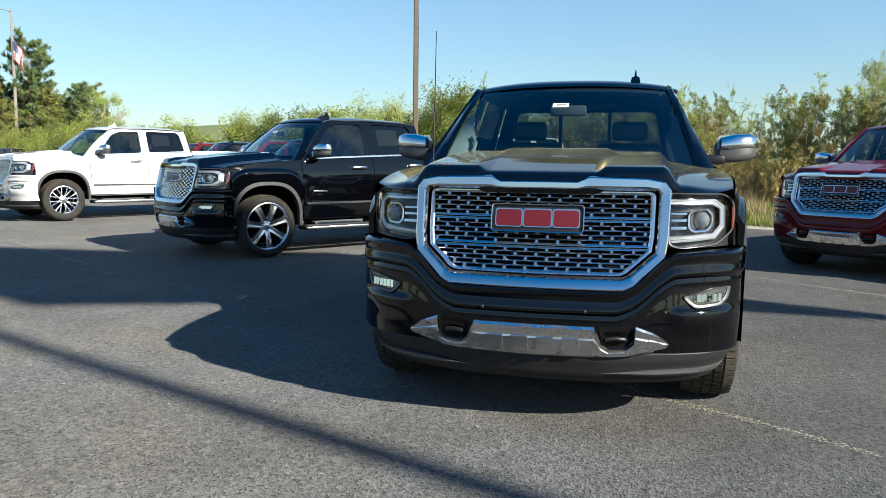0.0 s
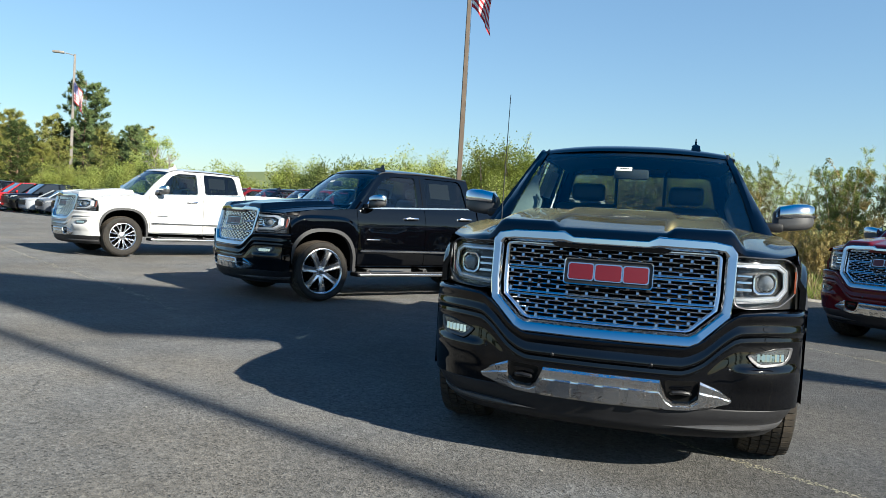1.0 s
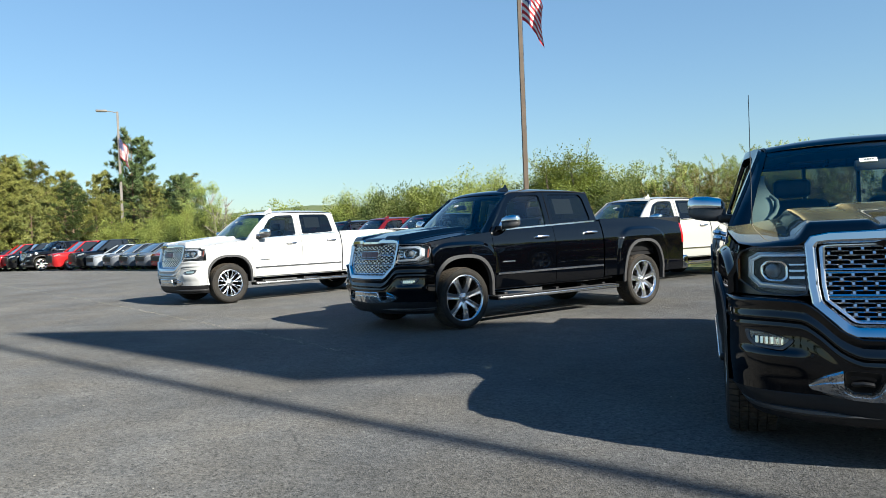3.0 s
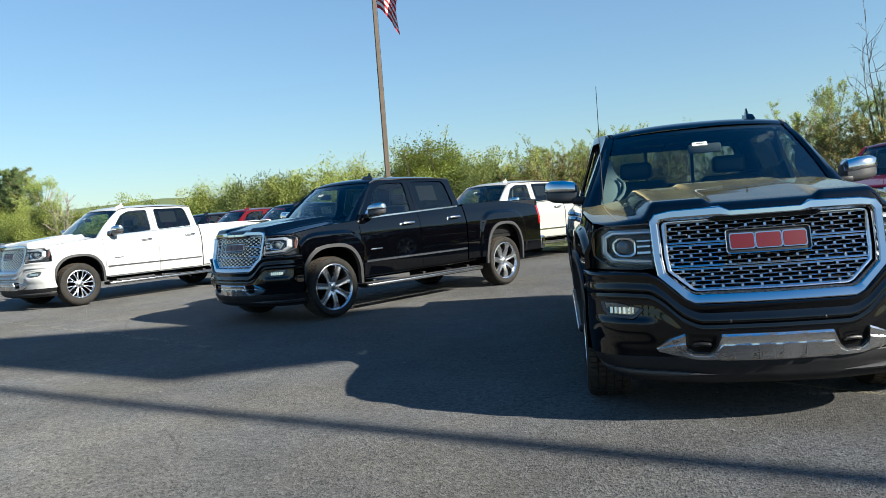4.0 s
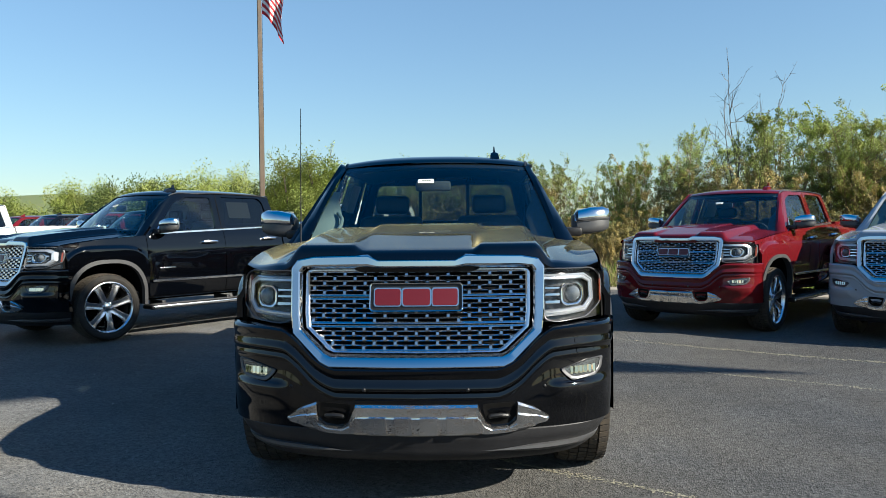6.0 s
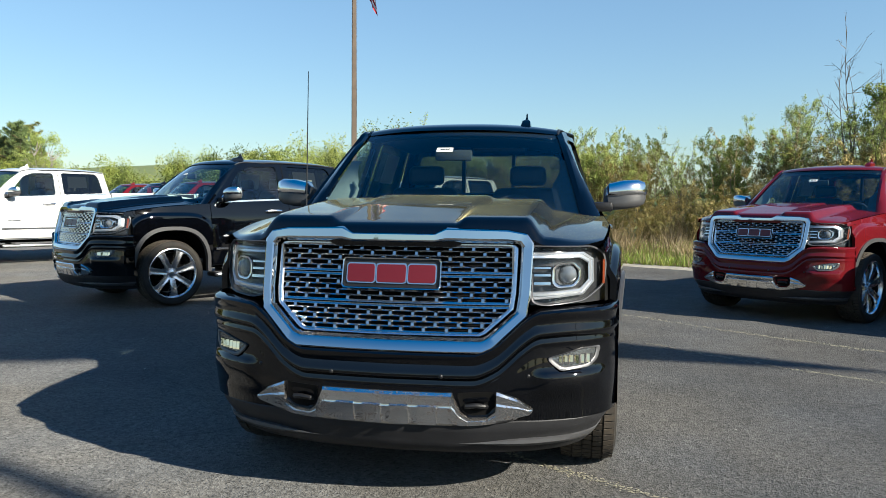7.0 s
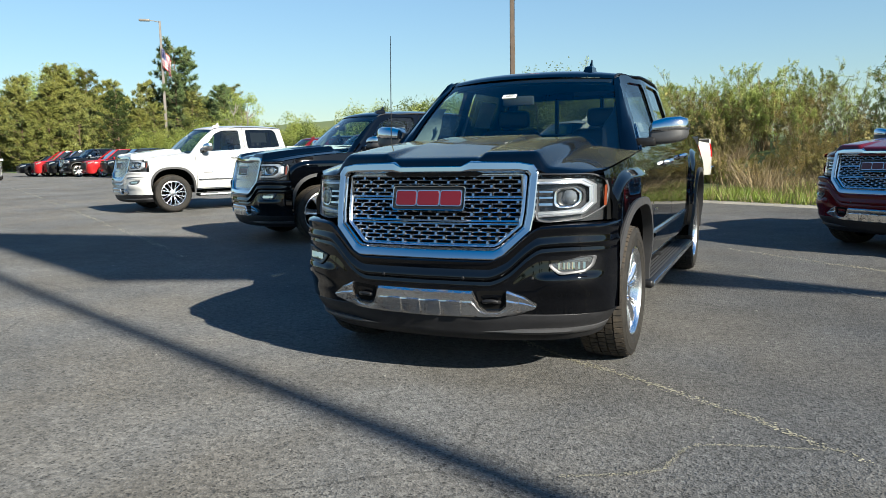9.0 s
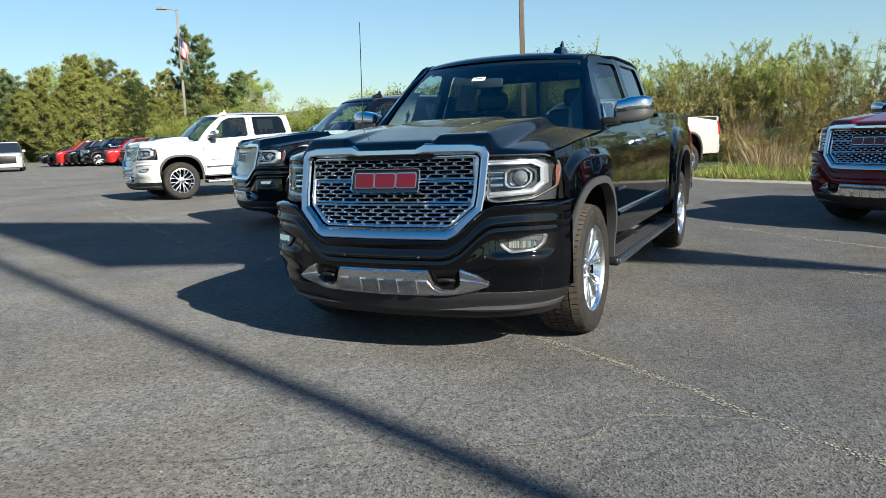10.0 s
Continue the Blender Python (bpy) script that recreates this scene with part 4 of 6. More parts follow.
def bumper(T):
    xs = [0.985 * math.sin(k / 44 * math.pi / 2) ** 0.9 for k in range(45)]
    xs = [-x for x in xs[:0:-1]] + xs
    ups = [0, 0.004, 0.008, 0.012, 0.018, 0.024, 0.03, 0.045, 0.06, 0.075, 0.088, 0.096, 0.102, 0.107, 0.113, 0.12, 0.128, 0.135, 0.142, 0.148, 0.154, 0.16]
    def column(x):
        t = bump_top(abs(x))
        zs = [t - w for w in ups] + [t - 0.16 + (0.400 - t + 0.16) * k / 26 for k in range(1, 27)]
        return [(x, bumper_y(x, z), z) for z in zs]
    cols = [column(x) for x in xs]
    end = lambda col, sx: [(sx * (0.985 + 0.004), 0.475, z) for x, y, z in col]
    B = part("front_bumper", grid_mesh([end(cols[0], -1), *cols, end(cols[-1], 1)]), BLACK, T, "glossy painted front bumper")
    low = []
    for x in xs:
        low.append([(x * (0.985 - 0.10 * (0.40 - z) / 0.16 * abs(x)), bumper_y(x, z) + (0.006 if i == 0 else 0.0) - 0.012 * math.sin(math.pi * min(i / 4, 1)), z) for i, z in enumerate((0.408, 0.395, 0.37, 0.345, 0.318, 0.300, 0.285, 0.262, 0.245, 0.235))])
    part("valance", grid_mesh(low), VALANCE, B, "dull grey plastic lower valance")
    fade = lambda x: smooth01((abs(x) - 0.30) / 0.35)
    for sx in (-1, 1):
        lip = []
        for x in (x for x in xs if x * sx > 0.31):
            k = fade(x)
            lip.append([(x * (0.985 - 0.10 * (0.40 - z) / 0.16 * abs(x)), bumper_y(x, z) - 0.010 - d * k, z) for z, d in ((0.298 + dz * k, d) for dz, d in ((0.020, -0.012), (0.016, 0.008), (0.0, 0.016), (-0.014, 0.008), (-0.020, -0.012)))])
        part("valance_lip", grid_mesh(lip), LIP, B, "pale grey valance lip")
    # chrome skid bar with end wings
    f = lambda x, z: bumper_y(x, z)
    hi = lambda x: float(np.interp(x, [0, 0.285, 0.318, 0.352, 0.43, 0.468, 0.4725, 0.56, 0.622], [0.527, 0.527, 0.447, 0.417, 0.420, 0.452, 0.535, 0.500, 0.455]))
    lo = lambda x: float(np.interp(x, [0, 0.30, 0.44, 0.52, 0.615, 0.622], [0.375, 0.378, 0.388, 0.400, 0.432, 0.447]))
    us = sorted(set(steps(0, 0.622, 46)) | {0.285, 0.318, 0.352, 0.43, 0.468, 0.4725})
    cols = []
    for x in [-u for u in us[:0:-1]] + us:
        a, b = lo(abs(x)), hi(abs(x))
        cols.append([(x, f(x, b) + 0.02, b)] + [(x, f(x, b + (a - b) * t) - d, b + (a - b) * t) for t, d in ((0, 0.010), (0.08, 0.020), (0.35, 0.020), (0.42, 0.026), (0.9, 0.026), (1.0, 0.012))] + [(x, f(x, a) + 0.02, a)])
    part("skid_bar", grid_mesh(cols), SPECKLED, B, "speckled chrome skid bar", sharp=25)
    ribs = bmesh.new()
    for k in range(4):
        x = -0.18 + 0.12 * k
        rows = [[(x + w, f(x + w, z) - d + e, z) for w, d in ((-0.043, 0.022), (-0.040, 0.033), (0.040, 0.033), (0.043, 0.022))] for z, e in ((0.474, 0.010), (0.468, 0.0), (0.40, 0.0), (0.386, 0.0), (0.384, 0.012))]
        grid_into(ribs, rows)
    part("skid_rib", ribs, SPECKLED, B)
    for x in (-0.60, -0.24, 0.24, 0.60):
        bm = bmesh.new()
        bmesh.ops.create_uvsphere(bm, u_segments=12, v_segments=6, radius=0.011, matrix=Matrix.Translation((x, f(x, 0.60) + 0.006, 0.60)))
        part("parking_sensor", bm, PLASTIC, B)


def cabin(T):
    rows = [[(s * 0.80, y + 0.16 * s * s, z) for s in steps(-1, 1, 10)] for y, z in ((1.22, 1.20), (1.40, 1.255), (1.62, 1.26), (1.72, 1.22), (1.74, 1.05), (1.72, 0.80))]
    part("dashboard", grid_mesh(rows), CABIN, T)
    bm = bmesh.new()
    ring = [Vector((0.38 + 0.185 * math.cos(a), 1.86 + 0.07 * math.sin(a), 1.20 + 0.175 * math.sin(a))) for a in (2 * math.pi * k / 24 for k in range(25))]
    tube(ring, 0.016, 8, False, bm)
    tube([(0.38, 1.70, 1.10), (0.38, 1.84, 1.19)], 0.05, 10, True, bm)
    part("steering_wheel", bm, CABIN, T)
    for x in (-0.40, 0.40):
        bm = box(x - 0.27, x + 0.27, 2.10, 2.62, 0.75, 0.95, bevel=0.06, seg=3)
        box_into(bm, x - 0.26, x + 0.26, 2.55, 2.70, 0.85, 1.47, bevel=0.06, seg=3, m=Matrix.Translation((0, 2.6, 0.9)) @ Matrix.Rotation(-0.25, 4, "X") @ Matrix.Translation((0, -2.6, -0.9)))
        box_into(bm, x - 0.14, x + 0.14, 2.76, 2.86, 1.47, 1.62, bevel=0.04, seg=3)
        part("front_seat", bm, LEATHER, T, "black leather front seat")
    part("rear_seat", box_into(box(-0.72, 0.72, 2.95, 3.42, 0.78, 0.96, bevel=0.05, seg=3), -0.72, 0.72, 3.34, 3.50, 0.9, 1.42, bevel=0.05, seg=3), LEATHER, T)
    part("rear_view_mirror", box(-0.12, 0.12, 1.70, 1.73, 1.60, 1.67, bevel=0.015), CABIN, T)
    part("cab_floor", box(-0.85, 0.85, 1.30, 3.52, 0.50, 0.56), CABIN, T)




# ---- vehicles placed ----
def repaint(thing, mapping, label="", style=None):
    for o in thing.children_recursive:
        if o.type == "MESH":
            for a, b in mapping:
                if o.material_slots[0].material == a:
                    o.material_slots[0].material = b
                    break
            if style and o.name.split(".")[0] in ("rim", "tyre"):
                kept = o.material_slots[0].material
                o.data = (RIMS if o.name.startswith("rim") else TYRE_WALLS)[style]
                o.material_slots[0].link = "OBJECT"
                o.material_slots[0].material = kept
        if o.name.startswith("mast_aerial"):
            bpy.data.objects.remove(o)
    return tagged(thing, label)


MAIN = pickup("pickup_truck")
MAIN.matrix_basis = pose(-0.02, 0, 0, 0, 0, -0.9)
tagged(MAIN, "glossy black crew-cab pickup with chrome grille, parked on asphalt", "pickup", "parked pickups", "")


def lot_z(x, y):
    """The lot rises gently towards its far corner, for drainage."""
    return 0.0085 * min(max(-0.6 * x + 0.8 * y - 4.0, 0.0), 11.0)


def at_row(x, y, turn):
    """Where a truck stands: the height is that of the ground under its axles."""
    m = pose(x, y, 0, 0, 0, turn)
    front, rear = m @ Vector((0, HUB_F, 0)), m @ Vector((0, HUB_R, 0))
    return pose(x, y, (lot_z(front.x, front.y) + lot_z(rear.x, rear.y)) / 2, 0, 0, turn)


t2 = copy_thing(MAIN, at_row(-5.40, 5.24, -35.3))
repaint(t2, [(BLACK_DUSTY, BLACK)], "black crew-cab pickup with chrome side strip and large rims", "wide")
t3 = copy_thing(MAIN, at_row(-11.42, 8.69, -30.1))
repaint(t3, [(BLACK, WHITE), (BLACK_DUSTY, WHITE)], "white crew-cab pickup with chrome rims on the lot", "many")
t4 = copy_thing(MAIN, at_row(2.81, 6.10, -41.5))
repaint(t4, [(BLACK, RED), (BLACK_DUSTY, RED)], "dark red crew-cab pickup in front of the brush", "wide")
t5 = copy_thing(MAIN, at_row(5.06, 4.74, -41.1))
repaint(t5, [(BLACK, SILVER), (BLACK_DUSTY, SILVER)], "silver crew-cab pickup beside a red one", "twin")
t6 = copy_thing(MAIN, at_row(-3.84, 12.26, -39.1))
repaint(t6, [(BLACK, PEARL), (BLACK_DUSTY, PEARL)], "pearl white pickup at the edge of the grass", "many")



# a second row of the same pickups behind
BEHIND = [(-10.39, 16.32), (-12.68, 18.11), (-14.96, 19.89), (-17.25, 21.68)]
for k, (bx, by) in enumerate(BEHIND):
    t = copy_thing(MAIN, at_row(bx, by, -38))
    if k % 2:
        repaint(t, [(BLACK, RED), (BLACK_DUSTY, RED)], "dark red crew-cab pickup parked behind the others", "twin")
    else:
        repaint(t, [(BLACK_DUSTY, BLACK)], "black crew-cab pickup parked behind the others", "twin")
# ---- ground ----
def edge_y(x):
    """The rear edge of the paved lot."""
    return 13.9 - 0.5 * (x - 1.0) + 1.8 * (1 - smooth01((x + 1.6) / 2.2)) * smooth01((x + 24) / 8) + 1.3 * smooth01((x + 22) / 4) * (1 - smooth01((x + 8) / 3))


def land_z(x, y):
    d = (y - edge_y(x)) / 1.118
    base = lot_z(x, edge_y(x))
    if d <= 0:
        return base - 0.004
    rise = 1.5 * smooth01((d - 0.5) / 8) * smooth01((x + 12) / 16)
    far = (4.0 + 15.0 * smooth01((-x - 70) / 110)) * smooth01((d - 60) / 150)
    return base + rise + far + 0.08 * smooth01(d / 1.0) + 0.15 * noise.noise((x * 0.4, y * 0.4, 0)) * smooth01(d / 3)


def asphalt(name, base):
    """Worn asphalt: pale aggregate in dark binder, stains, hairline cracks."""
    m = bpy.data.materials.new(name)
    m.use_nodes = True
    n, l = m.node_tree.nodes, m.node_tree.links
    b = n["Principled BSDF"]
    b.inputs["Roughness"].default_value = 0.82
    b.inputs["Diffuse Roughness"].default_value = 1.0
    b.inputs["Specular IOR Level"].default_value = 0.35
    co = n.new("ShaderNodeTexCoord")

    def tex(scale, detail=4, kind="ShaderNodeTexNoise"):
        t = n.new(kind)
        t.inputs["Scale"].default_value = scale
        if kind == "ShaderNodeTexNoise":
            t.inputs["Detail"].default_value = detail
        l.new(co.outputs["Object"], t.inputs["Vector"])
        return t

    def ramp(src, lo, hi, a, c):
        r = n.new("ShaderNodeMapRange")
        for k, v in zip((1, 2, 3, 4), (lo, hi, a, c)):
            r.inputs[k].default_value = v
        l.new(src, r.inputs[0])
        return r.outputs[0]

    def times(p, q, op="MULTIPLY"):
        k = n.new("ShaderNodeMath")
        k.operation = op
        l.new(p, k.inputs[0]), l.new(q, k.inputs[1])
        return k.outputs[0]
    cells = tex(120, kind="ShaderNodeTexVoronoi")
    big_cells = tex(58, kind="ShaderNodeTexVoronoi")
    sep = n.new("ShaderNodeSeparateColor")
    l.new(cells.outputs["Color"], sep.inputs[0])
    sep2 = n.new("ShaderNodeSeparateColor")
    l.new(big_cells.outputs["Color"], sep2.inputs[0])
    stones = times(ramp(sep.outputs[0], 0.0, 1.0, 0.80, 1.20), ramp(sep2.outputs[0], 0.0, 1.0, 0.72, 1.28))
    pits = ramp(times(ramp(sep2.outputs[1], 0.70, 0.72, 0.0, 1.0), ramp(big_cells.outputs["Distance"], 0.50, 0.28, 0.0, 1.0)), 0.0, 1.0, 1.0, 0.36)
    stones = times(stones, pits)
    fine = ramp(tex(24, 6).outputs[0], 0.3, 0.7, 0.78, 1.22)
    wide = ramp(tex(0.55, 5).outputs[0], 0.3, 0.7, 0.78, 1.22)
    blotch = ramp(tex(2.6, 6).outputs[0], 0.35, 0.75, 0.9, 1.15)
    v = times(times(times(stones, fine), wide), blotch)
    warp = tex(1.2, 4)
    mixv = n.new("ShaderNodeMix")
    mixv.data_type = "VECTOR"
    mixv.inputs[0].default_value = 0.25
    l.new(co.outputs["Object"], mixv.inputs[4]), l.new(warp.outputs[1], mixv.inputs[5])
    vo = n.new("ShaderNodeTexVoronoi")
    vo.feature = "DISTANCE_TO_EDGE"
    vo.inputs["Scale"].default_value = 0.42
    l.new(mixv.outputs[1], vo.inputs["Vector"])
    crack = ramp(vo.outputs[0], 0.0, 0.004, 0.55, 1.0)
    gate = ramp(tex(0.35, 2).outputs[0], 0.50, 0.60, 0.0, 1.0)
    crack_on = n.new("ShaderNodeMix")
    l.new(gate, crack_on.inputs[0]), l.new(crack, crack_on.inputs[3])
    crack_on.inputs[2].default_value = 1.0
    v = times(v, crack_on.outputs[0])
    cm = n.new("ShaderNodeMix")
    cm.data_type, cm.blend_type = "RGBA", "MULTIPLY"
    cm.inputs[0].default_value = 1.0
    cm.inputs[6].default_value = (*base, 1)
    l.new(v, cm.inputs[7])
    # warm and cool patches of old and resealed binder
    hue = n.new("ShaderNodeMix")
    hue.data_type = "RGBA"
    hue.inputs[6].default_value, hue.inputs[7].default_value = (1.03, 1.0, 0.94, 1), (0.975, 1.0, 1.03, 1)
    l.new(ramp(tex(0.8, 5).outputs[0], 0.38, 0.62, 0.0, 1.0), hue.inputs[0])
    tint = n.new("ShaderNodeMix")
    tint.data_type, tint.blend_type = "RGBA", "MULTIPLY"
    tint.inputs[0].default_value = 1.0
    l.new(cm.outputs[2], tint.inputs[6]), l.new(hue.outputs[2], tint.inputs[7]), l.new(tint.outputs[2], b.inputs["Base Color"])
    bp = n.new("ShaderNodeBump")
    bp.inputs["Strength"].default_value, bp.inputs["Distance"].default_value = 0.62, 0.009
    l.new(times(cells.outputs["Distance"], big_cells.outputs["Distance"], "ADD"), bp.inputs["Height"]), l.new(bp.outputs[0], b.inputs["Normal"])
    return m


ASPHALT = asphalt("worn_asphalt", (0.075, 0.0735, 0.071))
EARTH = material("grassy_earth", (0.080, 0.125, 0.028), 0.95, vary=0.4, scale=3, second=(0.125, 0.130, 0.045), bump=0.02, bscale=30)
CONCRETE = material("pale_concrete_edging", (0.34, 0.31, 0.25), 0.9, vary=0.35, scale=12, bump=0.004, bscale=120)
xs = sorted(set(steps(-300, -60, 12) + steps(-60, 30, 60) + steps(30, 300, 10)))
ds = steps(0, 3, 4) + steps(4, 16, 8) + [25, 40, 60, 80, 110, 150, 200, 300, 700]
gb = bmesh.new()
grid_into(gb, [[(x, edge_y(x) + d * 1.118, land_z(x, edge_y(x) + d * 1.118)) for x in xs] for d in ds])
tagged(part("ground", gb, EARTH), "grassy earth bank rising behind the lot", "ground", "", "structure")
rb = bmesh.new()
lot = lambda x, y: (x, y, lot_z(x, y))
grid_into(rb, [[lot(x, edge_y(x) + 0.02 + (-30 - edge_y(x) - 0.02) * k / 60) for x in xs] for k in range(61)] + [[(x, -400, 0) for x in xs]])
tagged(part("pavement", rb, ASPHALT), "worn grey asphalt parking lot with pale aggregate", "pavement", "", "structure")
kb = bmesh.new()
kx = steps(-60, 30, 180)
jig = lambda x, k: 0.05 * noise.noise((x * 0.9, k, 3))
grid_into(kb, [[(x, edge_y(x) + d + jig(x, d), z + lot_z(x, edge_y(x) + d)) for x in kx] for d, z in ((-0.42, 0.002), (-0.40, 0.014), (0.0, 0.02), (0.10, 0.03))])
tagged(part("pavement_edge", kb, CONCRETE), "pale sandy edging along the asphalt", "edging", "", "structure")

PALE_LINE = material("worn_line_grit", (0.36, 0.335, 0.24), 0.9, vary=0.4, scale=40, bump=0.003, bscale=150)
DARK_CRACK = material("open_crack", (0.025, 0.024, 0.023), 0.95, vary=0.3)


def ground_line(name, pts, width, mat, label, fill, seed, z=0.004, wander=0.03):
    """A broken trail of grit or a crack along a line on the ground: small uneven pieces in one mesh."""
    rnd = random.Random(seed)
    bm = bmesh.new()
    for (x0, y0), (x1, y1) in zip(pts, pts[1:]):
        n = int(math.dist((x0, y0), (x1, y1)) / (width * 0.055))
        d = Vector((x1 - x0, y1 - y0, 0)).normalized()
        s = Vector((-d.y, d.x, 0))
        for i in range(n):
            t = i / n
            p = Vector((x0 + (x1 - x0) * t, y0 + (y1 - y0) * t, 0))
            g = noise.noise((p.x * 1.7, p.y * 1.7, seed))
            if rnd.random() > fill * (0.7 + 0.9 * g):
                continue
            p += s * (wander * noise.noise((p.x * 2.2, p.y * 2.2, seed + 9)) * 2 + rnd.gauss(0, 0.33) * width)
            r = width * rnd.uniform(0.04, 0.15)
            k = rnd.randint(4, 6)
            a0 = rnd.uniform(0, 6)
            ring = [p + d * (r * 1.3 * math.cos(a0 + 6.283 * j / k) * rnd.uniform(0.6, 1.2)) + s * (r * math.sin(a0 + 6.283 * j / k) * rnd.uniform(0.6, 1.2)) for j in range(k)]
            bm.faces.new([bm.verts.new((q.x, q.y, z + lot_z(q.x, q.y))) for q in ring])
    return tagged(part(name, bm, mat, smooth=False), label, "marking", "", "stuff")


ground_line("parking_line", [(-0.2, 1.35), (0.72, 0.68), (1.29, 0.27), (1.71, -0.03), (2.31, -0.52), (3.3, -1.3)], 0.05, PALE_LINE, "worn pale parking line of grit on asphalt", 1.3, 1)
ground_line("parking_line", [(1.3, 6.3), (2.86, 4.87), (3.74, 4.27), (6, 2.6)], 0.08, PALE_LINE, "worn pale parking line of grit on asphalt", 1.1, 2)
ground_line("parking_line", [(1.5, 4.3), (2.25, 3.64), (3.37, 2.82), (5, 1.6)], 0.06, PALE_LINE, "worn pale parking line of grit on asphalt", 0.8, 3)
ground_line("parking_line", [(-29, 19.5), (-8.7, 6.1), (-5.0, 3.7)], 0.09, PALE_LINE, "worn pale parking line of grit on asphalt", 0.5, 4)
ground_line("asphalt_crack", [(1.0, -0.95), (1.35, -0.72), (1.45, -0.45), (1.75, -0.3), (2.05, -0.28)], 0.022, PALE_LINE, "fine pale crack across the asphalt", 0.9, 5, wander=0.04)
ground_line("asphalt_crack", [(0.6, -1.3), (1.0, -0.95), (1.36, -0.73), (1.46, -0.45), (1.76, -0.31)], 0.014, DARK_CRACK, "fine dark crack across the asphalt", 0.8, 6, z=0.005, wander=0.04)
rnd = random.Random(11)
peb = bmesh.new()
for k in range(260):
    x, y = rnd.uniform(-7, 5), rnd.uniform(-3.2, 9)
    r = rnd.uniform(0.003, 0.009)
    c = bmesh.ops.create_icosphere(peb, subdivisions=1, radius=r, matrix=Matrix.Translation((x, y, r * 0.4 + lot_z(x, y))) @ Matrix.Diagonal((1, rnd.uniform(0.6, 1.2), 0.5, 1)))
tagged(part("pebbles", peb, material("pale_pebble", (0.30, 0.29, 0.26), 0.85, vary=0.4, scale=90)), "scattered pale pebbles on the asphalt", "pebbles", "", "stuff")

# ---- poles and flags ----
POLE = material("brown_painted_steel", (0.11, 0.08, 0.055), 0.5, 0.0, vary=0.3, scale=6)
POLE_GREY = material("grey_painted_steel", (0.22, 0.20, 0.18), 0.5, 0.0, vary=0.3, scale=6)


def cloth(name, color):
    m = material(name, color, 0.85, vary=0.12, scale=30, bump=0.001, bscale=400)
    return m


F_RED, F_WHITE, F_BLUE = cloth("flag_red", (0.45, 0.02, 0.03)), cloth("flag_white", (0.75, 0.74, 0.72)), cloth("flag_blue", (0.02, 0.03, 0.13))


def flag_mesh(hoist, out, droop, folds, seed=0.0):
    """A limp striped flag, hung from its hoist edge at x = 0; its top corner is the origin."""
    bm = bmesh.new()
    nu, nv = 38, 26
    def at(u, v):
        x = out * u ** 0.9
        z = -hoist * v * (1 - 0.12 * u) - droop * u ** 1.25
        y = folds * math.sin(9 * u + 2.2 * v + seed) * u ** 0.6 + 0.5 * folds * math.sin(17 * u - 3 * v + seed * 2) * u
        return (x + 0.25 * folds * math.cos(7 * u + 5 * v) * u, y, z)
    vs = grid_into(bm, [[at(i / nu, j / nv) for i in range(nu + 1)] for j in range(nv + 1)])
    bm.faces.ensure_lookup_table()
    for k, f in enumerate(bm.faces):
        j, i = divmod(k, nu)
        f.material_index = 2 if (i < nu * 0.4 and j < nv * 7 / 13) else (0 if (j * 13 // nv) % 2 == 0 else 1)
        if f.material_index == 2 and i % 3 == 1 and j % 3 == 1:
            f.material_index = 1
    me = mesh_of(bm, "flag")
    for m in (F_RED, F_WHITE, F_BLUE):
        me.materials.append(m)
    return me


def square_pole(side0, side1, height, mat, parent):
    loops = []
    for z, w in ((0.0, side0), (0.02, side0), (height * 0.5, (side0 + side1) / 2), (height, side1)):
        loops.append([(x * w / 2, y * w / 2, z) for x, y in ((-1, -0.8), (-0.8, -1), (0.8, -1), (1, -0.8), (1, 0.8), (0.8, 1), (-0.8, 1), (-1, 0.8))])
    part("post", loops_mesh(loops, True, True), mat, parent, smooth=False)
    part("base_plate", box(-side0, side0, -side0, side0, 0, 0.06, bevel=0.01), mat, parent)
    part("pole_cap", box(-side1 * 0.55, side1 * 0.55, -side1 * 0.55, side1 * 0.55, height, height + 0.04, bevel=0.01), mat, parent)


def flag_thing(x, y, z, turn, me, label):
    f = new("flag", me)
    f.matrix_basis = pose(x, y, z, 0, 0, turn)
    return tagged(f, label, "flag", "flags")


p = new("flag_pole")
p.matrix_basis = pose(-6.95, 23.3, land_z(-6.95, 23.3) - 0.05, 0, 0, 20)
square_pole(0.19, 0.13, 12.5, POLE, p)
part("flag_bracket", tube([(0, 0, 10.95), (0.12, 0, 11.0)], 0.012, 6), POLE, p)
part("flag_bracket", tube([(0, 0, 9.15), (0.12, 0, 9.15)], 0.012, 6), POLE, p)
part("halyard", tube([(0.09, 0.0, 1.2), (0.10, 0, 11.0)], 0.006, 4), PLASTIC, p)
tagged(p, "tall brown square steel pole carrying a flag", "pole", "poles")
flag_thing(-6.84, 23.26, 10.75, -8, flag_mesh(1.7, 0.80, 1.35, 0.12, 0.4), "limp red, white and blue striped flag on a pole")

